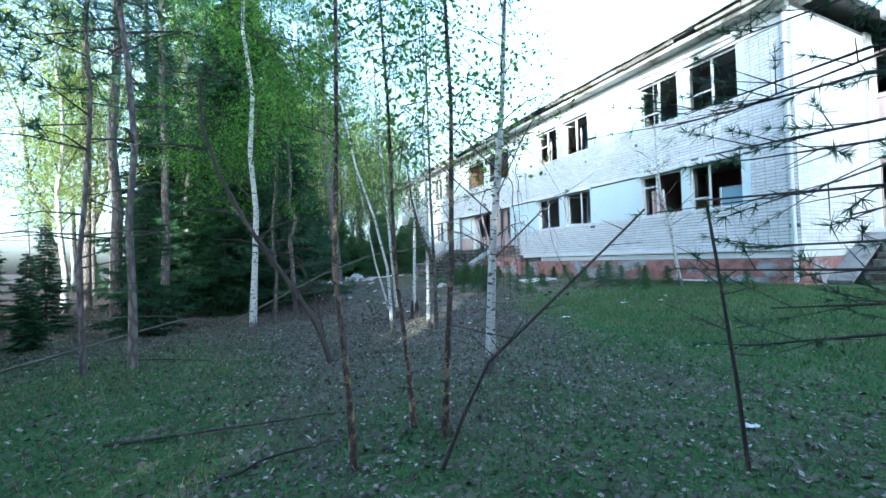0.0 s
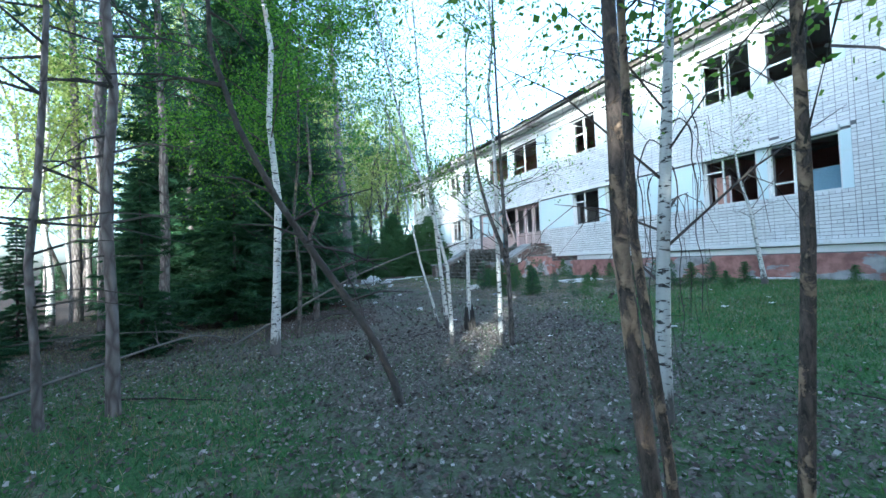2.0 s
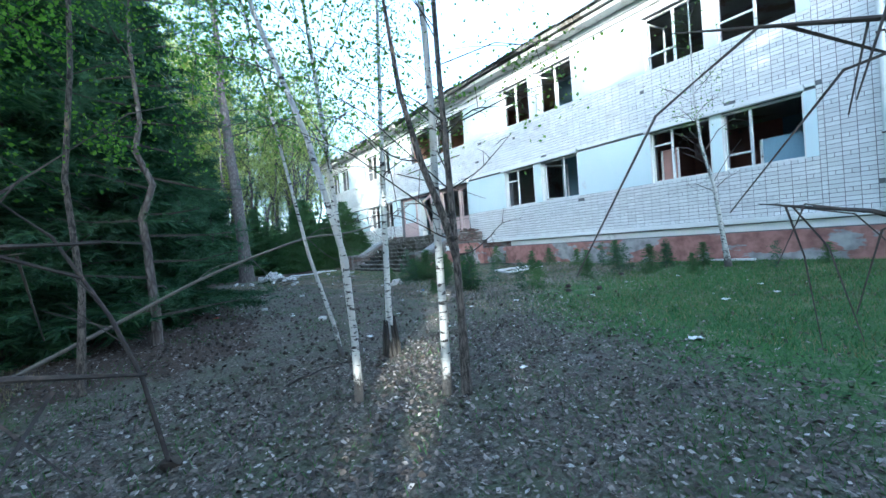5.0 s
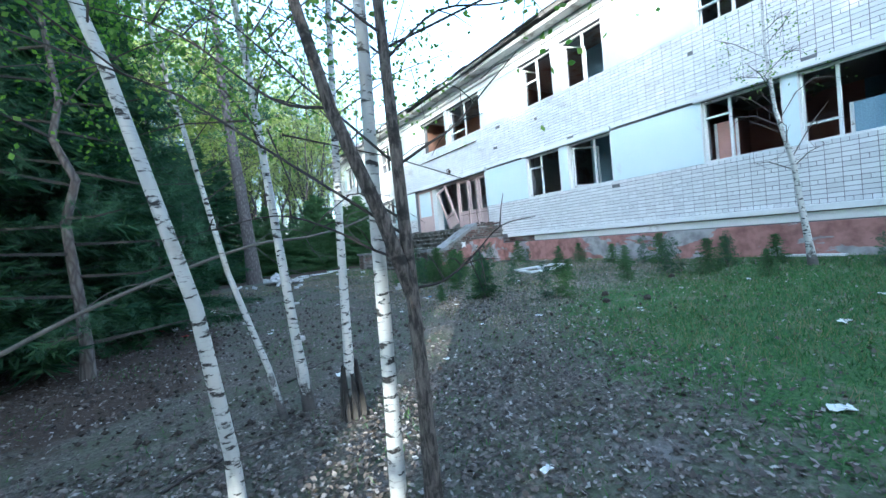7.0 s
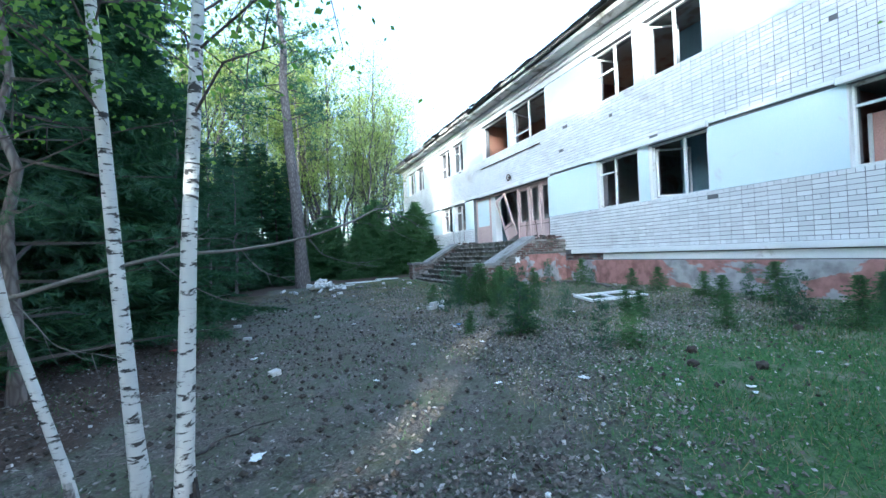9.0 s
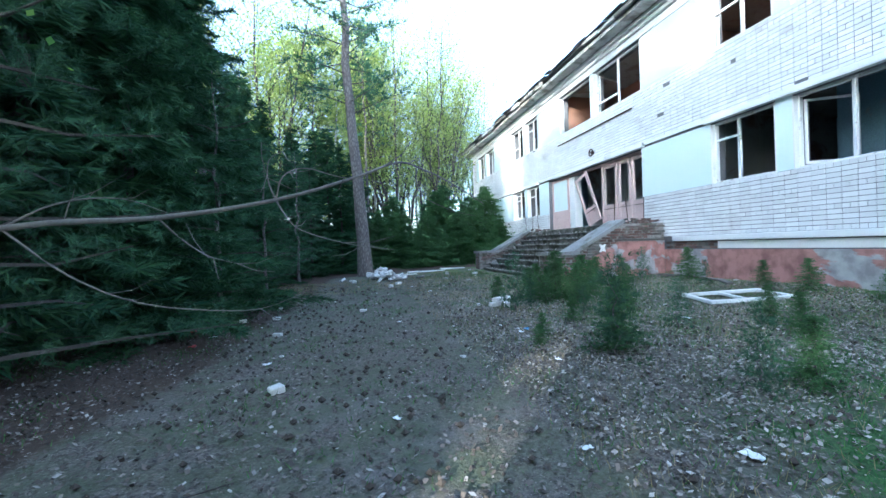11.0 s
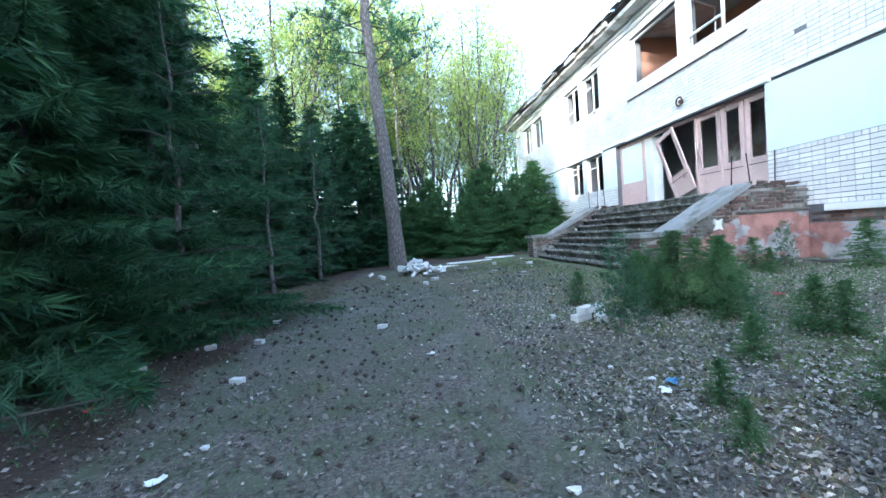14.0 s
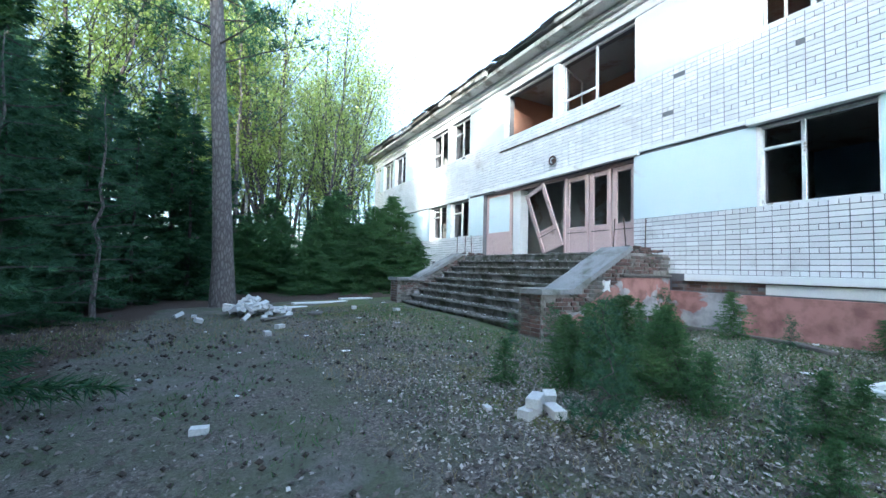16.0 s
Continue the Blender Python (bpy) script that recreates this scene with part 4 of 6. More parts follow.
def spruce_tree(name, label, seed, h, r, m, group="", skirt=.02, reach=2.3, fine=1, material=None, category="tree", gap=.34, dense=1.0, spray=None):
    """A spruce: tiers of drooping boughs, each fringed with needle sprays. fine: sprays of many thin needles instead of single blades."""
    rnd, rng = random.Random(seed), np.random.default_rng(seed)
    tree = thing(name, label, category, m, group)
    pts = bent((0, 0, -.1), (0, 0, h), .05, 10, rnd)
    s = Soup()
    s.tube(pts, [r * (1 - .95 * i / 10) for i in range(11)], 7)
    s.make("trunk", M_DARKBARK, tree, smooth=True)
    limbs, cs, ds = Soup(), [], []
    z = skirt * h + .08
    while z < h * .985:
        u = z / h
        l0 = reach * (1 - u) ** .8 + .06
        for k in range(6 if fine < 2 else 7):
            a, l = rnd.uniform(0, 6.28), l0 * rnd.choice((rnd.uniform(.3, .8), rnd.uniform(.7, 1.15), rnd.uniform(.9, 1.4)))
            p = along(pts, u)
            out = Vector((math.cos(a), math.sin(a), 0))
            mid = p + out * l * .55 + Vector((0, 0, -.10 * l))
            q = p + out * l + Vector((0, 0, -.12 * l * (1.3 - u)))
            w = min(1, h / 4)
            limbs.tube([p, mid, q], [(.012 + .006 * l) * w, .008 * w, .003 * w], 3)
            n = int(l / (.07 if fine < 2 else .055) * dense) + 2
            side = Vector((-out.y, out.x, 0))
            for j in range(n):
                f = (j + rnd.random()) / n
                c = p.lerp(mid, f * 2) if f < .5 else mid.lerp(q, f * 2 - 1)
                for sg in (-1, 1):
                    w = .30 * l0 * (1.05 - f) + .06
                    d = (out * .8 + side * sg * rnd.uniform(.5, 1.1) + Vector((0, 0, rnd.uniform(-.6, .15)))).normalized()
                    for q2 in range(1 + int(w / .18)):
                        cs.append(c + d * min(w, .16) * q2 * 1.1)
                        ds.append(d)
        z += gap * (1.0 - .55 * u) * (h / 12 if h < 6 else 1)
    limbs.make("branching", M_DARKBARK, tree, kind="stuff")
    cr = Soup()
    k = min(1.0, .45 + h / 14)
    if fine >= 2:
        cr.needles(cs, ds, *(spray or (.20 * k, .020)), 6, rng, .38)
    else:
        cr.needles(cs, ds, .34 * k, .060, 2, rng, .28)
    cr.make("crown", material or M_SPRUCE, tree, kind="stuff")
    return tree


def leafy_tree(name, label, seed, h, r, m, bark, leaf, count, size, group="", start=.25, reach=1.7, stems=1, lean=(0, 0), path=None, twig=1.0, cloud=.16, droop=.3, split=False, rise=(.25, .9), spread=.10, low=0.0):
    """A birch or another broad-leaved tree: slender stems, rising limbs with twigs, many small leaves in loose clouds."""
    rnd, rng = random.Random(seed), np.random.default_rng(seed)
    tree = thing(name, label, "tree", m, group)
    limbs, spots, own = Soup(), [], []
    for k in range(stems):
        a = rnd.uniform(0, 6.28)
        off = (math.cos(a) * .18 * (k > 0), math.sin(a) * .18 * (k > 0))
        sp = spread * h * (k > 0)
        hk = h * (1 if k == 0 else rnd.uniform(.75, 1))
        pts = path if path and k == 0 else bent((off[0], off[1], -.1), (lean[0] + math.cos(a) * sp, lean[1] + math.sin(a) * sp, hk), .10 + .006 * h, 9, rnd)
        if path and k == 0:
            hk = path[-1][2]
        s = Soup()
        n = len(pts) - 1
        s.tube(pts, [r * (1.3 if i == 0 else 1) * (1 - .82 * i / n) for i in range(n + 1)], 8)
        s.make("trunk", bark, tree, smooth=True)
        nb = int(8 + hk * 2.0)
        for j in range(nb):
            t = start + (1 - start) * (j + rnd.random()) / nb
            p = along(pts, t)
            l = reach * (1.1 - .75 * t) * rnd.uniform(.5, 1.2)
            b = rnd.uniform(0, 6.28)
            up = rnd.uniform(*rise)
            if split:
                limbs, fine = Soup(), Soup()
                own.append((limbs, fine))
            else:
                fine = limbs
            q = p + Vector((math.cos(b) * l, math.sin(b) * l, l * up))
            mid = p.lerp(q, .5) + Vector((0, 0, .08 * l)) + Vector((rnd.gauss(0, .04), rnd.gauss(0, .04), 0))
            limbs.tube([p, mid, q], [max(.005, r * .24 * (1.1 - t)), max(.0035, r * .12), .002], 5)
            for w in range(int(4 * twig)):
                c = mid.lerp(q, rnd.uniform(-.5, .9))
                e = c + Vector((rnd.gauss(0, .28), rnd.gauss(0, .28), rnd.gauss(.0, .22))) * (l * .6 + .2)
                fine.tube([c, c.lerp(e, .55) + Vector((0, 0, .02 - .10 * (droop > .5))), e - Vector((0, 0, .35 * (droop > .5)))], [.005, .0035, .0018], 3)
                spots += [(c, e)] * 3
            spots += [(mid, q)] * 2
    if split:
        for one, fine in own:
            limb = one.make("branch", M_DARKBARK if bark is not M_BIRCH else M_TWIG, tree)
            fine.make("twig_spray", M_TWIG, limb, kind="stuff")
    else:
        limbs.make("branching", M_DARKBARK if bark is not M_BIRCH else M_TWIG, tree, kind="stuff")
    if count:
        cs = []
        for k in range(count):
            c, e = spots[rnd.randrange(len(spots))]
            p = c.lerp(e, rnd.uniform(.1, 1.1))
            if p.z < low:
                continue
            cs.append((p.x + rnd.gauss(0, cloud), p.y + rnd.gauss(0, cloud), p.z + rnd.gauss(-.04, cloud)))
        cr = Soup()
        cr.leaves(cs, size, rng, droop, .7)
        cr.make("crown", leaf, tree, kind="stuff")
    return tree


M_TWIG = surface("dark_birch_twigs", (0.05, 0.04, 0.035), (0.11, 0.09, 0.08), 9, 60, 0.9, 0.4)


def at(x, y, turn=0.0, s=1.0, dz=0.0):
    return pose(x, y, ground_z(x, y) + dz, 0, 0, turn) @ Matrix.Diagonal((s, s, s, 1))


def bough(limb, twigs, material, tree, label=""):
    """A branch of a tree as one part, its fine twigs as a part of that."""
    b = limb.make("branch", material, tree, label)
    twigs.make("twig_spray", material, b, kind="stuff")
    return b


def hanging_boughs(tree, seed):
    """Dark thin birch boughs that bend over and hang straight down beside the trunk."""
    rnd = random.Random(seed)
    for z, side, out, fall in ((1.86, -1, .10, 1.30), (1.94, 1, .09, 1.25), (2.15, -1, .15, 1.05), (2.3, 1, .20, 1.4), (2.6, 1, .26, .8)):
        s, tw = Soup(), Soup()
        ax = Vector((.82 * side, -.57 * side + rnd.uniform(-.3, .3), 0))
        p = Vector((.07 + .10 * (z - 1.3), -.03, z))
        pts = [p, p + ax * out * .6 + Vector((0, 0, .07)), p + ax * out + Vector((0, 0, -.06))]
        n = 7
        for i in range(1, n + 1):
            pts.append(pts[2] + ax * rnd.uniform(-.018, .028) + Vector((0, rnd.uniform(-.02, .02), -fall * i / n)))
        q = rounded(pts, 3)
        s.tube(q, [.0062 - .0042 * i / len(q) for i in range(len(q))], 5)
        for j in range(7):
            c = along(q, rnd.uniform(.3, .9))
            d = ax * rnd.uniform(-.10, .12) + Vector((rnd.uniform(-.04, .04), rnd.uniform(-.06, .06), 0))
            tw.tube([c, c + d + Vector((0, 0, .01)), c + d * 1.3 - Vector((0, 0, rnd.uniform(.12, .45)))], [.0032, .0026, .0012], 4)
        bough(s, tw, M_DEADBARK, tree, "dark thin hanging bough")


# the young trees beside the walk
def make_near_trees():
    leafy_tree("tree", "slender dark tree with peeling tan bark", 1, 8.0, .025, at(.73, 2.30), M_PEEL, M_BIRCHLEAF, 3200, .038, low=2.1, start=.45, reach=1.0, path=[(0, 0, -.1), (-.03, .01, .5), (-.10, .02, 1.3), (-.06, .05, 2.3), (-.02, .1, 4.0), (.05, .2, 6.0), (.05, .3, 8.0)], split=True)
    leafy_tree("tree", "slender young tree with peeling tan bark", 2, 7.5, .024, at(1.30, 2.70), M_PEEL, M_BIRCHLEAF, 3200, .038, low=2.1, start=.42, reach=1.0, path=[(0, 0, -.1), (-.04, .02, .5), (-.12, .05, 1.35), (-.14, .03, 2.5), (-.20, .1, 4.2), (-.3, .1, 6.0), (-.35, .15, 7.5)], split=True)
    leafy_tree("tree", "slender dark young tree", 3, 8.0, .029, at(1.42, 2.41), M_PEEL, M_BIRCHLEAF, 3600, .038, low=2.1, start=.36, reach=1.1, path=[(0, 0, -.1), (.02, -.02, .4), (.08, -.05, 1.3), (.12, -.05, 2.5), (.10, 0, 4.0), (.2, .1, 6.0), (.25, .1, 8.0)], split=True)
    leafy_tree("birch", "white birch trunk with black bands and hanging twigs", 4, 10.5, .064, at(2.70, 3.86), M_BIRCH, M_BIRCHLEAF, 2900, .036, start=.24, reach=1.5, path=[(0, 0, -.1), (.03, -.01, .5), (.07, -.03, 1.3), (.18, -.05, 2.4), (.27, -.07, 3.3), (.4, -.05, 5.0), (.5, 0, 7.0), (.6, .1, 10.5)], twig=1.8, droop=.9, low=2.3, split=True)
    hanging_boughs(bpy.data.objects["birch"], 15)
    leafy_tree("birch", "slender birch standing at the forest edge", 5, 11.0, .062, at(.10, 8.36), M_BIRCH, M_FRESH, 26000, .046, low=2.1, start=.16, reach=2.8, lean=(.1, .2), twig=1.4, split=True)
    leafy_tree("birch", "broad birch with a bright fresh green crown", 14, 10.5, .034, at(.55, 9.7), M_YOUNGBARK, M_FRESH, 36000, .046, low=2.9, start=.30, reach=2.7, lean=(.2, .3), twig=1.5, cloud=.26)
    # the clump in the middle
    leafy_tree("birch", "leaning slender birch with a pale peeling trunk", 6, 8.5, .037, at(2.60, 7.38), M_BIRCH, M_BIRCHLEAF, 3600, .038, low=2.4, start=.42, reach=1.3, path=[(0, 0, -.1), (-.02, -.04, .5), (-.10, -.16, 1.2), (-.32, -.1, 2.2), (-.60, .1, 3.2), (-.85, .1, 4.4), (-1.2, .1, 6.2), (-1.5, .1, 8.0)], split=True)
    leafy_tree("birch", "thin leaning birch in the clump", 7, 8.0, .03, at(3.08, 8.92), M_BIRCH, M_BIRCHLEAF, 3600, .038, low=2.4, start=.42, reach=1.2, path=[(0, 0, -.1), (-.10, .02, .45), (-.33, .05, 1.3), (-.52, .1, 2.4), (-.75, .1, 3.6), (-1.0, .1, 5.0), (-1.2, .1, 7.0)], split=True)
    leafy_tree("birch", "white birch with black bands in the clump", 8, 10.0, .050, at(3.30, 9.0), M_BIRCH, M_BIRCHLEAF, 3600, .038, low=2.4, start=.40, reach=1.6, path=[(0, 0, -.1), (-.06, .02, .6), (-.13, .05, 1.6), (-.22, .1, 3.0), (-.36, .1, 4.6), (-.45, .1, 7.0), (-.5, .2, 9.5)], split=True)
    b = leafy_tree("birch", "white birch growing from a blackened stump", 9, 10.0, .048, at(3.54, 8.56), M_BIRCH, M_BIRCHLEAF, 3600, .038, low=2.4, start=.40, reach=1.6, path=[(0, 0, -.1), (.02, .02, .6), (.06, .05, 1.6), (.14, .1, 3.0), (.22, .1, 4.6), (.3, .1, 7.0), (.3, .2, 9.5)], split=True)
    s, rnd = Soup(), random.Random(5)
    for k in range(26):
        a, d = rnd.uniform(0, 6.28), rnd.uniform(.045, .10)
        x, y, h = d * math.cos(a), d * math.sin(a), rnd.uniform(.18, .50)
        s.tube([(x * 1.1, y * 1.1, -.1), (x, y, h * .5), (x * .8, y * .8, h)], [.035, .026, .012], 5)
    s.make("stump", M_CHAR, b, "blackened splintered stump round the foot", kind="stuff")
    leafy_tree("birch", "slender birch with tan peeling bark", 10, 9.5, .038, at(3.20, 6.92), M_BIRCH, M_BIRCHLEAF, 3600, .038, low=2.4, start=.40, reach=1.5, path=bent((0, 0, -.1), (.12, .1, 9.5), .05, 12, random.Random(10)), split=True)
    f = leafy_tree("tree", "dark forked young tree beside a birch", 11, 9.0, .040, at(3.33, 6.82), M_YOUNGBARK, M_BIRCHLEAF, 3600, .038, low=2.4, start=.30, reach=1.6, path=[(0, 0, -.1), (.0, .0, .7), (-.02, 0, 1.5), (-.04, .02, 2.6), (-.03, .05, 4.0), (0, .1, 6.0), (.05, .1, 8.6)], split=True)
    s = Soup()
    s.tube([(-.01, 0, 1.15), (-.13, -.02, 1.50), (-.30, 0, 1.95), (-.42, .05, 2.5), (-.50, .1, 3.4)], [.034, .032, .027, .022, .012], 7)
    s.make("fork", M_YOUNGBARK, f, smooth=True)
    rnd = random.Random(16)
    for pts in ([(.02, 0, 1.18), (.12, -.06, 1.20), (.24, -.12, 1.29), (.36, -.2, 1.42), (.5, -.28, 1.45)], [(0, 0, 1.74), (.12, -.06, 1.82), (.24, -.1, 1.9), (.36, -.2, 2.05), (.5, -.25, 2.2)], [(0, 0, 1.30), (-.14, .06, 1.36), (-.30, .14, 1.47), (-.5, .25, 1.55), (-.8, .35, 1.5)],
                [(-.3, 0, 1.95), (-.5, .1, 2.0), (-.8, .2, 2.25), (-1.1, .2, 2.3)], [(-.05, 0, 2.3), (-.3, .1, 2.5), (-.7, .15, 2.55), (-1.1, .1, 2.7)], [(-.02, 0, 2.2), (.2, -.1, 2.4), (.5, -.2, 2.45), (.8, -.3, 2.6)]):
        s, tw = Soup(), Soup()
        q = rounded(pts)
        s.tube(q, [.0075 - .006 * i / len(q) for i in range(len(q))], 5)
        for j in range(8):
            c = along(q, rnd.uniform(.25, 1))
            e = c + Vector((rnd.gauss(0, .09), rnd.gauss(0, .09), rnd.gauss(.02, .09)))
            tw.tube([c, c.lerp(e, .5) + Vector((0, 0, .015)), e], [.0038, .0026, .0012], 3)
        bough(s, tw, M_DEADBARK, f)
    # a birch that leans from the foot of the wall
    leafy_tree("birch", "crooked birch leaning out from the wall foot", 12, 6.5, .072, at(12.15, 7.95), M_BIRCH, M_BIRCHLEAF, 700, .050, low=3.4, start=.46, reach=1.7, path=[(0, 0, -.1), (-.06, .02, .35), (-.12, .06, .9), (-.22, .12, 1.9), (-.36, .28, 2.9), (-.42, .34, 4.0), (-.40, .34, 6.5)], split=True)
    pine_tree("pine", "thin dark pine trunk at the forest edge", 21, 12.5, .052, .36, 420, at(-1.36, 6.44), needle=(.17, .016, 12), reach=1.6)
    pine_tree("pine", "thin young pine with bare lower stubs", 22, 9.0, .036, .34, 340, at(-1.85, 6.35), needle=(.16, .016, 12), reach=1.3)
    pine_tree("pine", "tall stout pine with a bare plated trunk", 23, 19.0, .31, .38, 1100, at(5.0, 26.3), needle=(.26, .030, 10), reach=3.2, dead=10, lean=(-.9, 0))


M_CHAR = surface("charred_wood", (0.018, 0.016, 0.015), (0.05, 0.045, 0.04), 8, 60, 0.95, 0.8)
make_near_trees()


# ---- the forest: a few trees of each kind, repeated ----
def make_forest():
    rnd = random.Random(77)
    far = "trees of the forest"
    protos = {
        "pine": [pine_tree("pine", "tall slender forest pine with a high open crown", 31, 16, .12, .42, 620, at(-6.5, 12.5), far, (.24, .032, 8), 1.9),
                 pine_tree("pine", "tall slender forest pine with a high open crown", 32, 14, .10, .34, 560, at(-9.0, 9.0), far, (.24, .032, 8), 1.8),
                 pine_tree("pine", "tall slender forest pine with a high open crown", 33, 18, .14, .48, 640, at(-4.8, 16.5), far, (.24, .032, 8), 2.1)],
        "spruce": [spruce_tree("spruce", "dense dark spruce with boughs to the ground", 41, 12.5, .14, at(-1.8, 22.6), far, .05, 2.5, gap=.46, dense=.85),
                   spruce_tree("spruce", "dense dark spruce with boughs to the ground", 42, 9.5, .11, at(-0.2, 27.2), far, .03, 2.0, gap=.42, dense=.85)],
        "leaf": [leafy_tree("birch", "fresh green birch of the forest", 51, 13, .10, at(-2.2, 21.5), M_BIRCH, M_LEAF, 12500, .095, far, .2, 2.8, twig=1.3, cloud=.34, rise=(.4, 1.2)),
                 leafy_tree("alder", "many-stemmed tree with fresh light green leaves", 52, 13, .09, at(10.0, 44.0), M_YOUNGBARK, M_LEAF, 13000, .095, far, .26, 3.4, stems=5, twig=1.2, cloud=.42, rise=(.7, 1.7), spread=.2)],
    }

    def more(kind, i, x, y, s):
        copy_thing(protos[kind][i], at(x, y, rnd.uniform(0, 360), s))

    # thin pines and light between them, west of the start
    for x, y in ((-5.2, 5.0), (-7.2, 7.4), (-4.4, 9.4), (-8.8, 12.6), (-10.5, 6.2), (-12.5, 9.8), (-6.0, 10.8), (-14.5, 13.0), (-11.5, 15.5), (-16.5, 7.2), (-18.5, 11.2), (-15.5, 18.5), (-20.5, 15.0),
                 (-8.0, 17.5), (-3.0, 12.2), (-1.5, 11.2), (-2.2, 15.6), (-9.5, 2.0), (-13.0, 3.5), (-7.5, -1.0), (-5.0, -5.0), (-22.0, 8.5), (-24.0, 20.0), (-19.0, 24.0), (-12.5, 22.0), (-6.5, 24.0), (-27.0, 13.0),
                 (-0.2, 17.4), (-1.6, 20.2), (0.2, 21.2), (-3.9, 18.6), (-26.0, 26.0), (-30.0, 18.0), (-32.0, 9.0), (-28.0, 5.0)):
        more("pine", rnd.randrange(3), x + rnd.uniform(-.4, .4), y + rnd.uniform(-.4, .4), rnd.uniform(.8, 1.15))
    # the dark spruces along the edge of the clearing
    for x, y, i, s in ((-1.8, 9.6, 1, .34), (-0.4, 15.2, 0, .9), (-2.8, 17.2, 0, .8), (-0.9, 19.2, 0, .80), (-3.6, 20.8, 0, .8), (0.2, 22.6, 0, .46), (-2.2, 24.6, 0, .55), (0.8, 25.6, 0, .42), (2.6, 27.6, 1, .62),
                       (-7.0, 15.0, 1, .4), (-9.5, 18.5, 1, .4), (-6.2, 4.2, 1, .36), (-8.0, 5.8, 1, .4), (-9.6, 3.6, 1, .42), (-7.2, 2.0, 1, .35), (-11.2, 7.2, 1, .4), (-5.2, 6.4, 1, .28), (1.9, 25.8, 0, .42), (-0.6, 17.4, 0, .85), (0.2, 14.6, 0, .85), (-0.6, 13.3, 0, .75), (-4.6, 7.6, 1, .36), (-6.6, 9.2, 1, .42), (-3.4, 9.0, 1, .18), (-8.4, 10.6, 1, .45), (-2.4, 11.8, 1, .34), (-0.6, 12.4, 1, .5), (-4.0, 11.4, 1, .26), (-5.6, 12.8, 1, .28),
                       (1.6, 29.4, 1, .8), (3.2, 31.0, 1, .85), (0.0, 30.5, 0, .75), (3.9, 29.2, 1, .7), (2.4, 33.0, 1, .9), (4.6, 33.5, 1, .8), (-1.0, 28.4, 0, .8)):
        more("spruce", i, x, y, s)
    # low growth among the western pines
    for k in range(22):
        more("spruce", 1, rnd.uniform(-10, -3.4), rnd.uniform(.5, 9.5), rnd.uniform(.13, .24))
    # light broad-leaved trees at the north end
    for x, y, i, s in ((10.4, 38.2, 1, 1.25), (12.2, 41.5, 1, 1.3), (6.2, 38.5, 0, 1.2), (3.4, 36.5, 0, 1.2), (1.0, 38.5, 0, 1.25), (14.5, 44.5, 1, 1.3), (5.0, 45.0, 0, 1.4), (9.0, 47.0, 1, 1.4), (-2.0, 42.0, 0, 1.3), (-5.0, 36.0, 0, 1.0), (-8.0, 43.0, 0, 1.2),
                       (18.0, 48.0, 1, 1.3), (13.0, 54.0, 0, 1.5), (2.5, 54.0, 1, 1.5), (-4.2, 31.0, 0, 1.35), (-0.6, 33.0, 1, 1.45), (-10.5, 34.0, 1, 1.6), (4.6, 39.5, 1, 1.6), (7.6, 38.0, 1, 1.45), (-9.0, 29.0, 0, .95), (23.0, 45.0, 1, 1.3), (-1.2, 33.6, 0, .95), (7.2, 43.0, 1, 1.3), (-5.2, 16.0, 0, .9)):
        more("leaf", i, x, y, s)
    for x, y in ((4.6, 41.0), (7.5, 46.0), (-3.0, 50.0), (12.0, 48.0), (-10.0, 50.0), (0.0, 58.0), (8.0, 60.0), (16.0, 58.0), (-7.0, 58.0), (-14.0, 40.0), (-14.0, 32.0), (-20.0, 33.0), (-18.0, 48.0), (2.0, 44.0), (5.4, 35.4), (2.2, 35.0)):
        more("pine", rnd.randrange(3), x, y, rnd.uniform(.85, 1.15))
    # undergrowth behind the north end of the building
    for k in range(22):
        more("spruce", 1, rnd.uniform(1, 13), rnd.uniform(35, 44), rnd.uniform(.28, .5))
    # a low dark thicket far in the wood closes the view at eye height
    for k in range(46):
        a = radians(rnd.uniform(-30, 100))
        d = rnd.uniform(20, 44)
        x, y = 2 - d * math.sin(a), 8 + d * math.cos(a)
        if not (x > 4 and y < 41) and not (x > -6 and y < 27):
            more("spruce", 1, x, y, rnd.uniform(.2, .38) if x < -5 else rnd.uniform(.35, .7))
    # unseen wood added behind the walker to keep the low sun off the clearing
    # (two of them bare at the foot: a streak of sun comes in under their boughs)
    high = spruce_tree("spruce", "unseen tall spruce added with a bare foot to let a sun streak in", 43, 9.5, .11, at(-6.5, -6.3, 0, 1.62), far, .27, 2.0, gap=.26)
    copy_thing(high, at(-8.0, -8.4, 40, 1.7))
    for k in range(13):
        x1, x2 = -9.5 + 1.55 * k + rnd.uniform(-.3, .3), -8.8 + 1.55 * k + rnd.uniform(-.3, .3)
        if abs(x1 + 6.4) > 2.3:
            more("spruce", 1, x1, -6.0 + rnd.uniform(-.6, .6), rnd.uniform(1.12, 1.25) if k > 2 else rnd.uniform(1.2, 1.3))
        if abs(x2 + 8.0) > 2.3:
            more("spruce", 1, x2, -8.2 + rnd.uniform(-.6, .6), rnd.uniform(1.1, 1.28) if k > 2 else rnd.uniform(1.3, 1.4))
    # unseen too: they narrow the gap that the sun streak comes through
    for x, y in ((-4.05, -4.68), (-6.2, -3.10)):
        more("spruce", 1, x, y, .82)
    for x, y in ((-5.0, -4.0), (-4.75, -4.3), (-5.35, -3.8)):
        more("spruce", 1, x, y, .25)
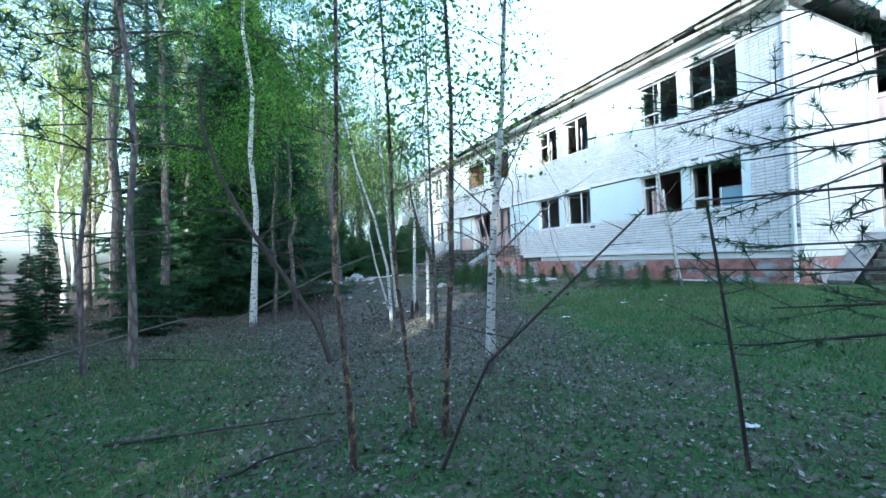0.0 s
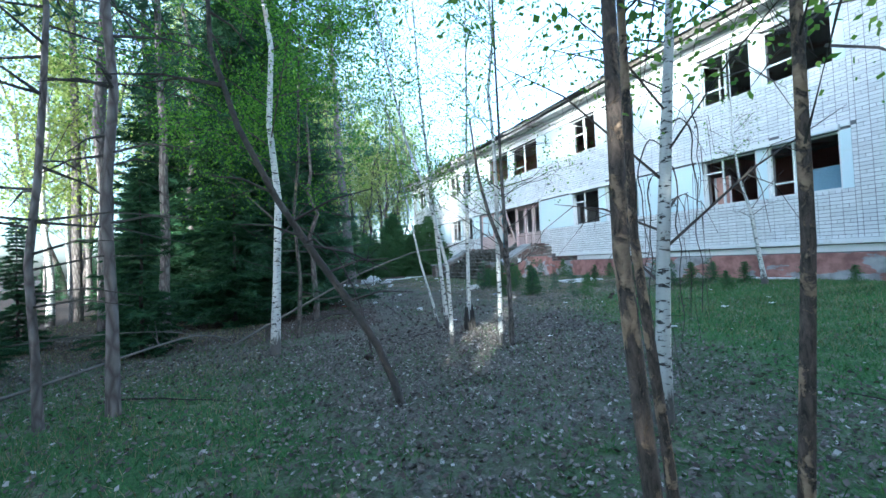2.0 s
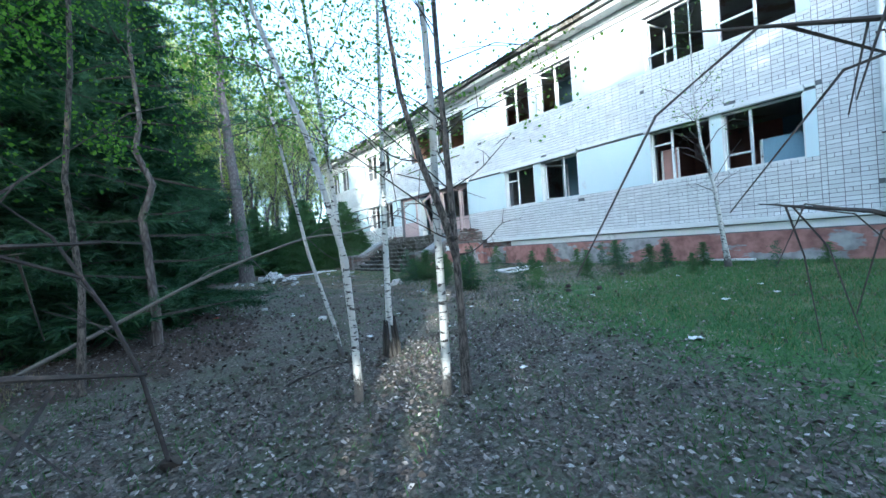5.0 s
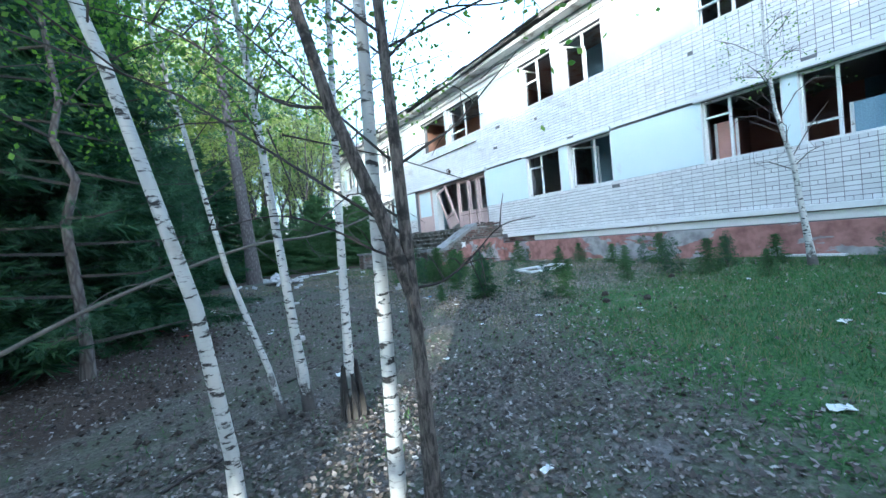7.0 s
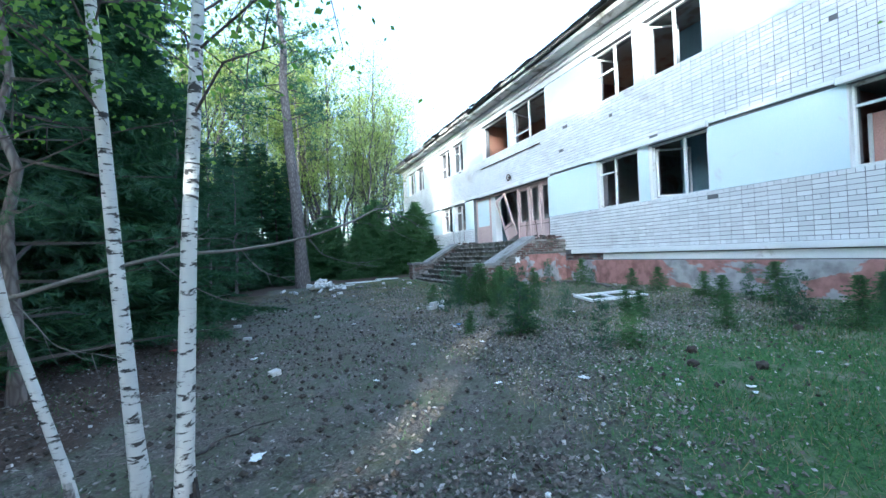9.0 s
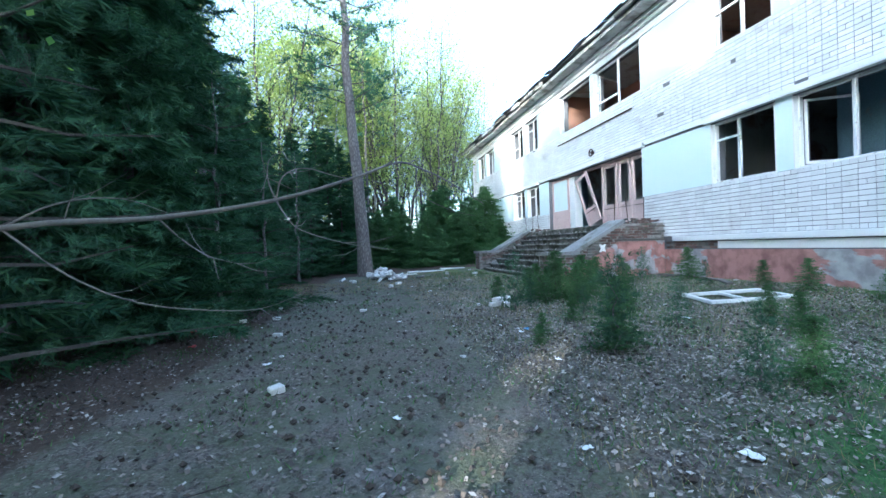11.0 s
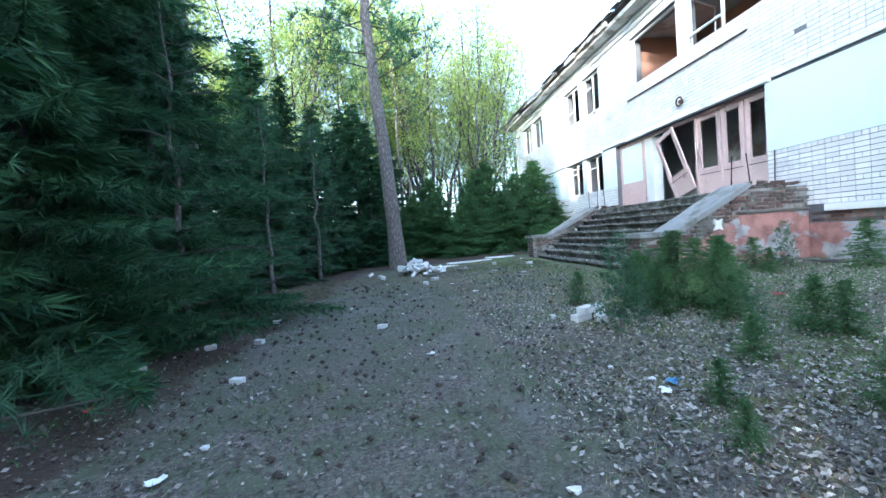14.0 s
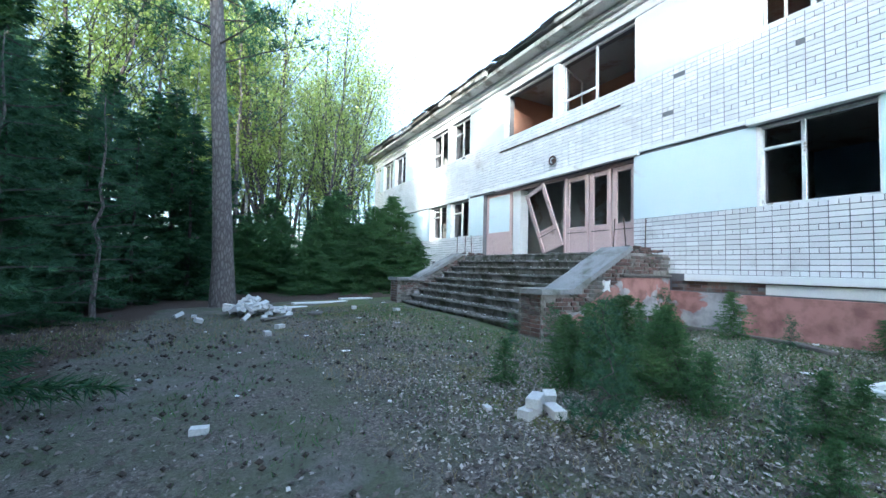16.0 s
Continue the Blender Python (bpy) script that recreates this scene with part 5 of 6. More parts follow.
    # unseen, added: their tops set how low the sun reaches on the far wall
    for x, y in ((-10.9, -5.2), (-12.2, -6.2), (-11.8, -3.6), (-13.5, -4.6), (-12.0, -8.6)):
        more("spruce", 1, x, y, rnd.uniform(1.0, 1.15))
    for x, y, i in ((3.0, -4.6, 1), (-3.5, -4.2, 0), (-6.5, -3.0, 1)):
        more("pine", i, x, y, .62)


make_forest()


def make_edge_growth():
    """Fine boughs close to the walk: the spruce skirts on the west side and the bushes north of the steps."""
    edge = "spruces at the edge of the clearing"
    a = spruce_tree("spruce", "dense dark green spruce with drooping boughs", 61, 9.5, .10, at(1.0, 15.6), edge, .03, 2.3, 2, gap=.42)
    b = pine_tree("pine", "bushy young pine with long dark needles", 62, 6.5, .08, .06, 900, at(1.2, 12.4), edge, (.14, .006, 22), 1.9, 4)
    for p, x, y, s in ((a, 1.2, 17.7, .95), (b, 2.0, 20.8, .72), (a, 1.2, 23.4, .55), (b, -.2, 13.6, .8), (b, 1.9, 17.0, .8), (a, -.8, 21.6, .95), (b, 2.4, 24.6, .8)):
        copy_thing(p, at(x, y, 77 * x, s))
    bush = spruce_tree("young_spruce", "bushy young green spruce", 63, 3.0, .04, at(8.6, 30.5), "young spruces by the building", .02, 2.0, 2, M_YOUNG, "tree", .62, .8)
    for x, y, s in ((9.9, 28.8, .95), (11.0, 30.4, 1.25), (7.2, 31.6, 1.1), (11.9, 27.8, .75), (9.6, 32.8, 1.5), (5.9, 32.4, 1.1), (12.3, 31.5, 1.5), (7.0, 34.5, 1.5), (8.0, 29.0, .75), (10.4, 34.5, 1.7)):
        copy_thing(bush, at(x, y, 61 * x, s))


make_edge_growth()


# ---- dead wood ----
def make_dead_wood():
    rnd = random.Random(19)
    t = thing("leaning_dead_trunk", "dark dead trunk leaning over with bare side branches", "dead tree", pose(0, 0, 0))
    g = ground_z(1.09, 5.31)
    s = Soup()
    main = [(1.09, 5.31, g - .05), (1.02, 5.36, .22), (.90, 5.44, .55), (.66, 5.56, .99), (.36, 5.52, 1.44), (.06, 5.46, 1.92), (-.22, 5.40, 2.5), (-.40, 5.32, 3.1), (-.40, 5.2, 3.6), (-.22, 5.05, 3.8)]
    s.tube(main, [.040, .038, .036, .034, .031, .028, .024, .020, .014, .008], 8)
    s.make("trunk", M_DARKBARK, t, smooth=True)
    for k in range(13):
        p = along(main, rnd.uniform(.25, .95))
        l = rnd.uniform(.35, 1.0)
        a = rnd.uniform(0, 6.28)
        q = p + Vector((math.cos(a) * l, math.sin(a) * l * .6, rnd.uniform(-.5, .35) * l))
        s, tw = Soup(), Soup()
        s.tube([p, p.lerp(q, .5) + Vector((0, 0, .05)), q], [.013, .009, .004], 5)
        for j in range(3):
            c = p.lerp(q, rnd.uniform(.4, .9))
            tw.tube([c, c + Vector((rnd.gauss(0, .15), rnd.gauss(0, .15), rnd.gauss(0, .15)))], [.005, .002], 3)
        bough(s, tw, M_DEADBARK, t)
    # a long dead top that lies across the edge of the clearing
    t = thing("dead_bough", "long grey dead pine top with curved bare branches", "dead tree", pose(0, 0, 0))
    main = [(-.5, 9.6, .02), (.20, 9.8, .36), (.84, 9.9, .66), (1.64, 9.95, 1.05), (2.3, 10.0, 1.30), (3.1, 10.1, 1.54), (3.7, 10.25, 1.59), (4.27, 10.42, 1.70), (4.75, 10.6, 1.87), (5.06, 10.83, 2.02), (5.26, 10.86, 1.97), (5.45, 10.86, 1.88), (5.72, 10.86, 1.71)]
    s = Soup()
    main = rounded(main)
    s.tube(main, [.024 - .021 * i / (len(main) - 1) for i in range(len(main))], 8)
    s.make("trunk", M_DEADWOOD, t, smooth=True)
    curls = [(4.27, 10.42, 1.70, ((.06, -.03, -.10), (.15, -.05, -.19), (.42, 0, -.28), (.72, .08, -.33))), (4.27, 10.42, 1.70, ((.05, -.02, .14), (.18, -.02, .19), (.38, 0, .14), (.62, .03, .12))), (4.27, 10.42, 1.70, ((-.04, 0, .12), (-.03, 0, .24), (.05, 0, .30))),
             (3.1, 10.1, 1.54, ((.25, .04, -.24), (.55, .08, -.40), (.95, .13, -.47), (1.10, .38, -.49), (1.3, .45, -.42))), (3.7, 10.25, 1.59, ((.08, .1, -.12), (.18, .22, -.22), (.36, .25, -.28))), (3.1, 10.1, 1.54, ((.2, .05, .12), (.45, .1, .15), (.7, .1, .06))),
             (5.20, 10.85, 1.98, ((.0, .02, -.10), (.05, .03, -.20), (.12, .05, -.25))), (4.9, 10.72, 1.95, ((.1, .05, .06), (.2, .1, .14), (.23, .1, .2))), (5.06, 10.83, 2.02, ((.1, .1, .02), (.2, .2, .08), (.32, .25, .1))), (2.3, 10.0, 1.30, ((.15, -.05, -.2), (.3, -.1, -.36), (.6, -.1, -.45))), (1.64, 9.95, 1.05, ((.2, .05, .15), (.45, .1, .2), (.7, .1, .1)))]
    for x, y, z, offs in curls:
        s, tw = Soup(), Soup()
        pts = [Vector((x, y, z))] + [Vector((x + a, y + b, z + c)) for a, b, c in offs]
        pts = rounded(pts)
        s.tube(pts, [.0058 - .0045 * i / (len(pts) - 1) for i in range(len(pts))], 6)
        for j in range(5):
            c = along(pts, rnd.uniform(.3, 1))
            e = c + Vector((rnd.gauss(.05, .12), rnd.gauss(0, .12), rnd.gauss(-.04, .10)))
            tw.tube([c, c.lerp(e, .5) + Vector((0, 0, -.02)), e], [.0035, .0025, .0012], 3)
        bough(s, tw, M_DEADWOOD, t)
    # bare stems that lie on the ground
    for k, (a, b, r) in enumerate((((-.9, 3.5), (.95, 3.25), .014), ((-.1, 2.6), (.75, 2.75), .012), ((2.2, 8.3), (3.2, 8.65), .012), ((-1.6, 7.0), (-.4, 6.3), .012), ((3.3, 9.9), (3.9, 10.5), .012))):
        s = Soup()
        n = 7
        pts = []
        for i in range(n + 1):
            x, y = a[0] + (b[0] - a[0]) * i / n, a[1] + (b[1] - a[1]) * i / n
            pts.append(Vector((x + rnd.uniform(-.04, .04), y + rnd.uniform(-.04, .04), ground_z(x, y) + r * .8 + (.10 if r > .015 else .03) * math.sin(math.pi * i / n))))
        s.tube(pts, [r * (1.05 - .7 * i / n) for i in range(n + 1)], 6)
        ob = s.make("fallen_stem", M_DEADBARK, smooth=True)
        tagged(ob, "bare dead stem lying on the ground", "stick", "fallen stems")
    for pts, r in (([(-3.4, 5.5, .06), (-2.7, 6.15, .17), (-1.98, 6.89, .29), (-1.4, 7.7, .38), (-.95, 8.4, .40), (-.62, 8.83, .27), (-.42, 9.05, .03)], .020), ([(-6.0, 9.4, .30), (-4.6, 9.4, .40), (-3.6, 9.3, .38), (-2.4, 9.2, .45), (-1.4, 9.05, .42), (-.8, 8.75, .28), (-.55, 8.5, .02)], .014)):
        s, tw = Soup(), Soup()
        q = rounded(pts)
        s.tube(q, [r * (1.05 - .75 * i / len(q)) for i in range(len(q))], 6)
        for j in range(9):
            c = along(q, rnd.uniform(.25, .95))
            tw.tube([c, c + Vector((rnd.gauss(0, .14), rnd.gauss(0, .14), rnd.uniform(-.1, .35)))], [.006, .002], 3)
        ob = tagged(s.make("fallen_stem", M_DEADWOOD, smooth=True), "long grey dead stem propped above the grass", "stick", "fallen stems")
        tw.make("twig_spray", M_DEADWOOD, ob, kind="stuff")
    for pts, lab in (([(1.19, 1.99, 0), (1.38, 2.0, .34), (1.57, 1.99, .66), (2.1, 1.98, 1.02), (2.6, 1.95, 1.38), (3.05, 1.91, 1.72)], "thin dark bare stem leaning across the grass"), ([(1.28, 7.3, 0), (1.24, 7.0, .16), (1.15, 7.0, .66), (1.03, 7.0, 1.03), (.82, 7.0, 1.48), (.60, 7.0, 1.70), (.30, 7.0, 1.88)], "thin grey dead sapling bent over"), ([(2.91, 1.14, 0), (2.86, 1.16, .6), (2.83, 1.2, 1.1), (2.76, 1.23, 1.7)], "thin dark upright bare sapling")):
        s, tw = Soup(), Soup()
        base = ground_z(pts[0][0], pts[0][1])
        q = [Vector(p) + Vector((0, 0, base - .02)) for p in pts]
        s.tube(q, [.013 * (1.1 - .6 * i / len(q)) for i in range(len(q))], 6)
        for j in range(9):
            c = along(q, rnd.uniform(.35, .95))
            e = c + Vector((rnd.gauss(0, .16), rnd.gauss(0, .16), rnd.uniform(.0, .25)))
            tw.tube([c, e], [.005, .002], 3)
        ob = tagged(s.make("bare_sapling", M_DEADBARK, smooth=True), lab, "sapling")
        tw.make("twig_spray", M_DEADBARK, ob, kind="stuff")
    # the small pine at the start, its bare boughs reach over the grass
    t = thing("pine", "small half-dead pine with bare dark boughs", "tree", pose(2.85, -.25, ground_z(2.85, -.25)))
    s = Soup()
    s.tube([(0, 0, -.1), (.02, 0, 1.5), (0, .05, 3.2), (.05, .0, 5)], [.06, .05, .035, .01], 8)
    s.make("trunk", M_DARKBARK, t, smooth=True)
    rng = np.random.default_rng(8)
    for k in range(17):
        z = 1.02 + k * .11
        a = radians(rnd.uniform(105, 152))
        l = rnd.uniform(.9, 1.5)
        p = Vector((0, 0, z))
        q = p + Vector((math.cos(a) * l, math.sin(a) * l, rnd.uniform(-.2, .1)))
        mid = p.lerp(q, .5) + Vector((0, 0, rnd.uniform(-.05, .12)))
        s, n, tw = Soup(), Soup(), Soup()
        s.tube([p, mid, q], [.011, .007, .003], 5)
        for j in range(11):
            c = p.lerp(mid, rnd.uniform(.3, 1)) if j < 3 else mid.lerp(q, rnd.uniform(0, 1))
            e = c + Vector((rnd.gauss(-.12, .12), rnd.gauss(.1, .12), rnd.gauss(0, .08)))
            tw.tube([c, e], [.0035, .0015], 3)
            if rnd.random() < .7:
                n.needles([tuple(c.lerp(e, f)) for f in (.6, .8, 1)], [((e - c).normalized())] * 3, .065, .004, 14, rng, .8)
        b = bough(s, tw, M_DARKBARK, t)
        if n.n:
            n.make("needle_tuft", M_NEEDLE, b, kind="stuff")


make_dead_wood()


# ---- young trees and shrubs in the yard ----
def make_saplings():
    yard = "young conifers in the yard"
    a = spruce_tree("sapling", "knee-high bushy green spruce sapling", 71, 1.0, .012, at(8.7, 15.5), yard, .0, .50, 2, M_YOUNG, "sapling", .62, .9, (.060, .007))
    b = pine_tree("sapling", "thin upright green pine sapling", 72, 1.0, .012, .06, 260, at(7.5, 14.8), yard, (.060, .006, 14), .34, 0)
    rnd = random.Random(12)
    spots = [(7.7, 16.3, .5), (9.0, 14.0, .6), (8.7, 14.7, .55), (12.7, 16.4, .8), (12.0, 17.2, .75), (8.2, 15.8, .7), (9.3, 16.5, .75), (10.1, 17.0, .7), (7.8, 10.4, .6), (8.2, 10.3, .55), (7.7, 12.1, .6), (9.2, 16.9, .6),
             (9.9, 10.2, .5), (10.8, 9.9, .6), (11.0, 9.2, .7), (11.6, 11.4, .6), (11.3, 10.0, .65), (11.8, 9.2, .65), (12.3, 12.2, .55), (12.2, 10.8, .75), (12.5, 13.5, .65), (12.4, 8.6, .6), (7.4, 11.7, 1.0), (7.55, 11.9, .8), (8.7, 15.9, .6), (9.1, 13.8, .55),
             (8.9, 12.5, .6), (8.0, 12.6, .5), (12.6, 9.6, .6), (12.4, 11.4, .7), (8.9, 15.1, .8), (9.6, 15.7, .7), (8.3, 15.2, .6), (7.9, 15.0, .55), (9.9, 16.2, .6), (10.7, 17.2, .65), (11.3, 16.8, .5), (12.8, 14.6, .55), (10.3, 12.4, .45), (9.8, 11.6, .45),
             (11.9, 7.0, .5), (12.6, 6.3, .45), (10.9, 8.2, .5), (7.2, 13.0, .35), (6.9, 12.5, .3), (8.0, 13.6, .4), (9.5, 17.4, .6), (9.0, 17.8, .5), (10.0, 14.9, .4), (8.4, 14.0, .45), (9.2, 15.4, .9), (8.55, 16.2, .7), (11.6, 17.4, .6), (12.2, 15.4, .5)]
    for x, y, s in spots:
        copy_thing(rnd.choice((a, a, b)), at(x, y, rnd.uniform(0, 360), s * rnd.uniform(.9, 1.1)))


make_saplings()


# ---- litter on the ground ----
def chunk(size, seed, cut=1):
    """A broken lump with flat faces."""
    bm = bmesh.new()
    bmesh.ops.create_icosphere(bm, subdivisions=cut, radius=1)
    r = random.Random(seed)
    for v in bm.verts:
        v.co = Vector((v.co.x * size[0], v.co.y * size[1], v.co.z * size[2])) * r.uniform(.75, 1.15)
    return bm


def scrap(w, l, seed):
    """A crumpled flat scrap."""
    bm = bmesh.new()
    bmesh.ops.create_grid(bm, x_segments=4, y_segments=4, size=.5)
    r = random.Random(seed)
    for v in bm.verts:
        v.co = Vector((v.co.x * w + r.uniform(-.02, .02), v.co.y * l + r.uniform(-.02, .02), r.uniform(.004, .035)))
    res = bmesh.ops.extrude_face_region(bm, geom=bm.faces[:])
    bmesh.ops.translate(bm, verts=[v for v in res["geom"] if isinstance(v, bmesh.types.BMVert)], vec=(0, 0, .004))
    return bm


def make_debris():
    rnd = random.Random(23)
    brick = mesh_of("white_brick", boxes((-.125, .125, -.06, .06, 0, .088)), M_WHITE_RUBBLE, .006)

    def lay(x, y, dz=0, rx=0, ry=0, rz=None, sc=1.0, label="pale silicate brick lying on the ground", group="loose white bricks"):
        ob = new("white_brick", brick)
        ob.matrix_world = pose(x, y, ground_z(x, y) + dz - .006, rx, ry, rnd.uniform(0, 180) if rz is None else rz) @ Matrix.Diagonal((sc, min(1, sc * 1.3), min(1, sc * 1.3), 1))
        return tagged(ob, label, "brick", group)

    lay(7.35, 15.45, 0, 0, 0, 20), lay(7.55, 15.35, 0, 0, 0, 70), lay(7.42, 15.46, .088, 0, 0, 35, 1.0, "pale silicate brick stacked on two others"), lay(7.62, 15.5, .03, 0, 62, 60, 1.0, "pale silicate brick tipped against a stack")
    for x, y in ((3.4, 14.85), (4.8, 16.5), (3.1, 16.4), (2.5, 16.3), (2.1, 15.5), (4.4, 24.0), (5.7, 20.7), (9.0, 22.6), (10.2, 25.0), (7.1, 15.75), (6.0, 21.4), (8.1, 23.4), (2.0, 17.4), (2.9, 17.9)):
        lay(x, y, sc=(.38 if x == 7.1 else .75 if x > 5 else .55))
    bat = new("brick_piece", mesh_of("brick_piece", boxes((-.07, .07, -.055, .055, 0, .08)), M_WHITE_RUBBLE, .01))
    bat.matrix_world = pose(3.9, 12.1, ground_z(3.9, 12.1) - .01, 4, -6, 35)
    tagged(bat, "broken half of a pale brick on the ground", "brick", "loose white bricks")
    # a heap of broken white bricks beside the pine
    heap = thing("rubble_heap", "heap of broken white bricks and plaster", "rubble", pose(5.6, 23.6, ground_z(5.6, 23.6)))
    for k in range(70):
        d = abs(rnd.gauss(0, .42))
        a = rnd.uniform(0, 6.28)
        z = max(0, .42 - d * .55) * rnd.uniform(.2, 1)
        b = new("piece", brick)
        b.parent = heap
        sc = rnd.uniform(.5, 1.05)
        b.matrix_basis = pose(d * 1.5 * math.cos(a), d * math.sin(a), z, rnd.uniform(-35, 35), rnd.uniform(-35, 35), rnd.uniform(0, 360)) @ Matrix.Diagonal((sc, 1, 1, 1))
    for x, y, l, w, rz, m in ((6.4, 24.4, 1.4, .12, 12, M_PAPER), (7.6, 25.1, 1.9, .16, 24, M_PAPER), (6.1, 22.7, .9, .14, 40, M_DEADWOOD), (8.9, 25.9, 1.2, .2, 15, M_PAPER), (7.0, 22.9, .55, .3, 70, M_DEADWOOD), (12.9, 16.1, .9, .12, 80, M_DEADWOOD), (12.6, 15.3, .7, .14, 60, M_DEADWOOD), (13.1, 8.2, 1.0, .12, 82, M_PAPER), (12.9, 17.3, .6, .12, 100, M_DEADWOOD)):
        ob = part("plank", boxes((-l / 2, l / 2, -w / 2, w / 2, 0, .05)), m, bevel=.008)
        ob.matrix_world = pose(x, y, ground_z(x, y) + .01, rnd.uniform(-2, 2), rnd.uniform(-2, 2), rz)
        tagged(ob, "weathered plank lying on the ground", "plank", "loose planks")
    # a torn-out window frame
    fr = thing("loose_window_frame", "white wooden window frame lying in the yard", "window frame", pose(11.15, 13.7, ground_z(11.15, 13.7) + .03, 2, -2, -12))
    for r in ((-.7, .7, -.42, -.35, 0, .06), (-.7, .7, .35, .42, 0, .06), (-.7, -.63, -.35, .35, 0, .06), (.63, .7, -.35, .35, 0, .06), (-.08, -.02, -.35, .35, .005, .05)):
        part("bar", boxes(r), M_FRAME, fr, bevel=.006)
    # scraps of plaster and paper
    meshes = [mesh_of("scrap", scrap(.16, .11, k), M_PAPER) for k in range(4)] + [mesh_of("scrap", chunk((.06, .05, .03), k), M_WHITE_RUBBLE) for k in range(4)]
    spots = [(7.05, 13.55), (7.0, 13.3), (6.8, 11.8), (6.1, 10.1), (6.9, 9.7), (6.5, 9.3), (7.5, 9.1), (8.1, 6.6), (5.7, 6.5), (6.8, 7.2), (4.1, 6.9), (5.6, 3.2), (9.6, 6.6), (3.6, 1.5), (8.9, 6.2), (8.5, 6.9), (3.7, 13.5), (3.8, 9.7), (3.6, 13.1), (7.8, 8.6), (5.9, 6.1),
             (9.9, 13.9), (13.0, 15.4), (5.6, 3.3), (5.75, 3.15), (7.6, 9.2), (7.9, 8.7), (10.4, 8.3), (9.4, 8.9), (6.9, 13.9), (7.3, 12.6), (6.2, 14.2), (5.1, 17.3), (4.1, 18.6), (6.6, 18.7), (7.2, 19.8), (8.2, 20.6), (6.3, 20.2), (7.7, 21.6), (5.2, 19.4), (8.6, 18.4), (9.2, 19.6), (11.0, 14.8), (9.4, 12.9), (10.6, 11.2), (11.9, 13.9), (12.3, 14.2),
             (2.2, 16.0), (2.4, 15.0), (3.0, 15.6), (5.9, 12.4), (5.4, 14.9), (6.4, 16.4), (7.8, 17.6), (8.8, 21.8), (4.7, 21.6), (9.5, 23.6), (9.3, 24.4), (8.8, 16.9), (4.9, 9.2), (5.4, 8.3), (5.0, 11.0)]
    for x, y in spots:
        ob = new("scrap", rnd.choice(meshes))
        sc = rnd.uniform(.35, .8)
        ob.matrix_world = at(x, y, rnd.uniform(0, 360), sc, .012)
        tagged(ob, "small white scrap lying on the ground", "litter", "white scraps")
    for x, y, m, t in ((7.15, 13.42, M_BLUE_LITTER, "blue and crumpled plastic packet"), (10.0, 15.35, M_RED_LITTER, "red crumpled plastic scrap"), (1.9, 15.5, M_RED_LITTER, "red crumpled plastic scrap"), (2.3, 14.4, M_RED_LITTER, "red crumpled plastic scrap")):
        ob = part("packet", scrap(.10, .07, 9), m)
        ob.matrix_world = at(x, y, rnd.uniform(0, 360), 1, .015)
        tagged(ob, t + " on the ground", "litter")
    for x, y in ((8.49, 9.7), (8.52, 8.96), (8.1, 9.4), (10.4, 9.6), (12.0, 10.2), (1.25, 7.2)):
        ob = part("clod", chunk((.065, .06, .055), int(x * 10), 2), M_CONE)
        ob.matrix_world = at(x, y, 0, 1, .03)
        tagged(ob, "dark clod of charred wood in the grass", "clod", "dark clods")


make_debris()


make_step_rubble()


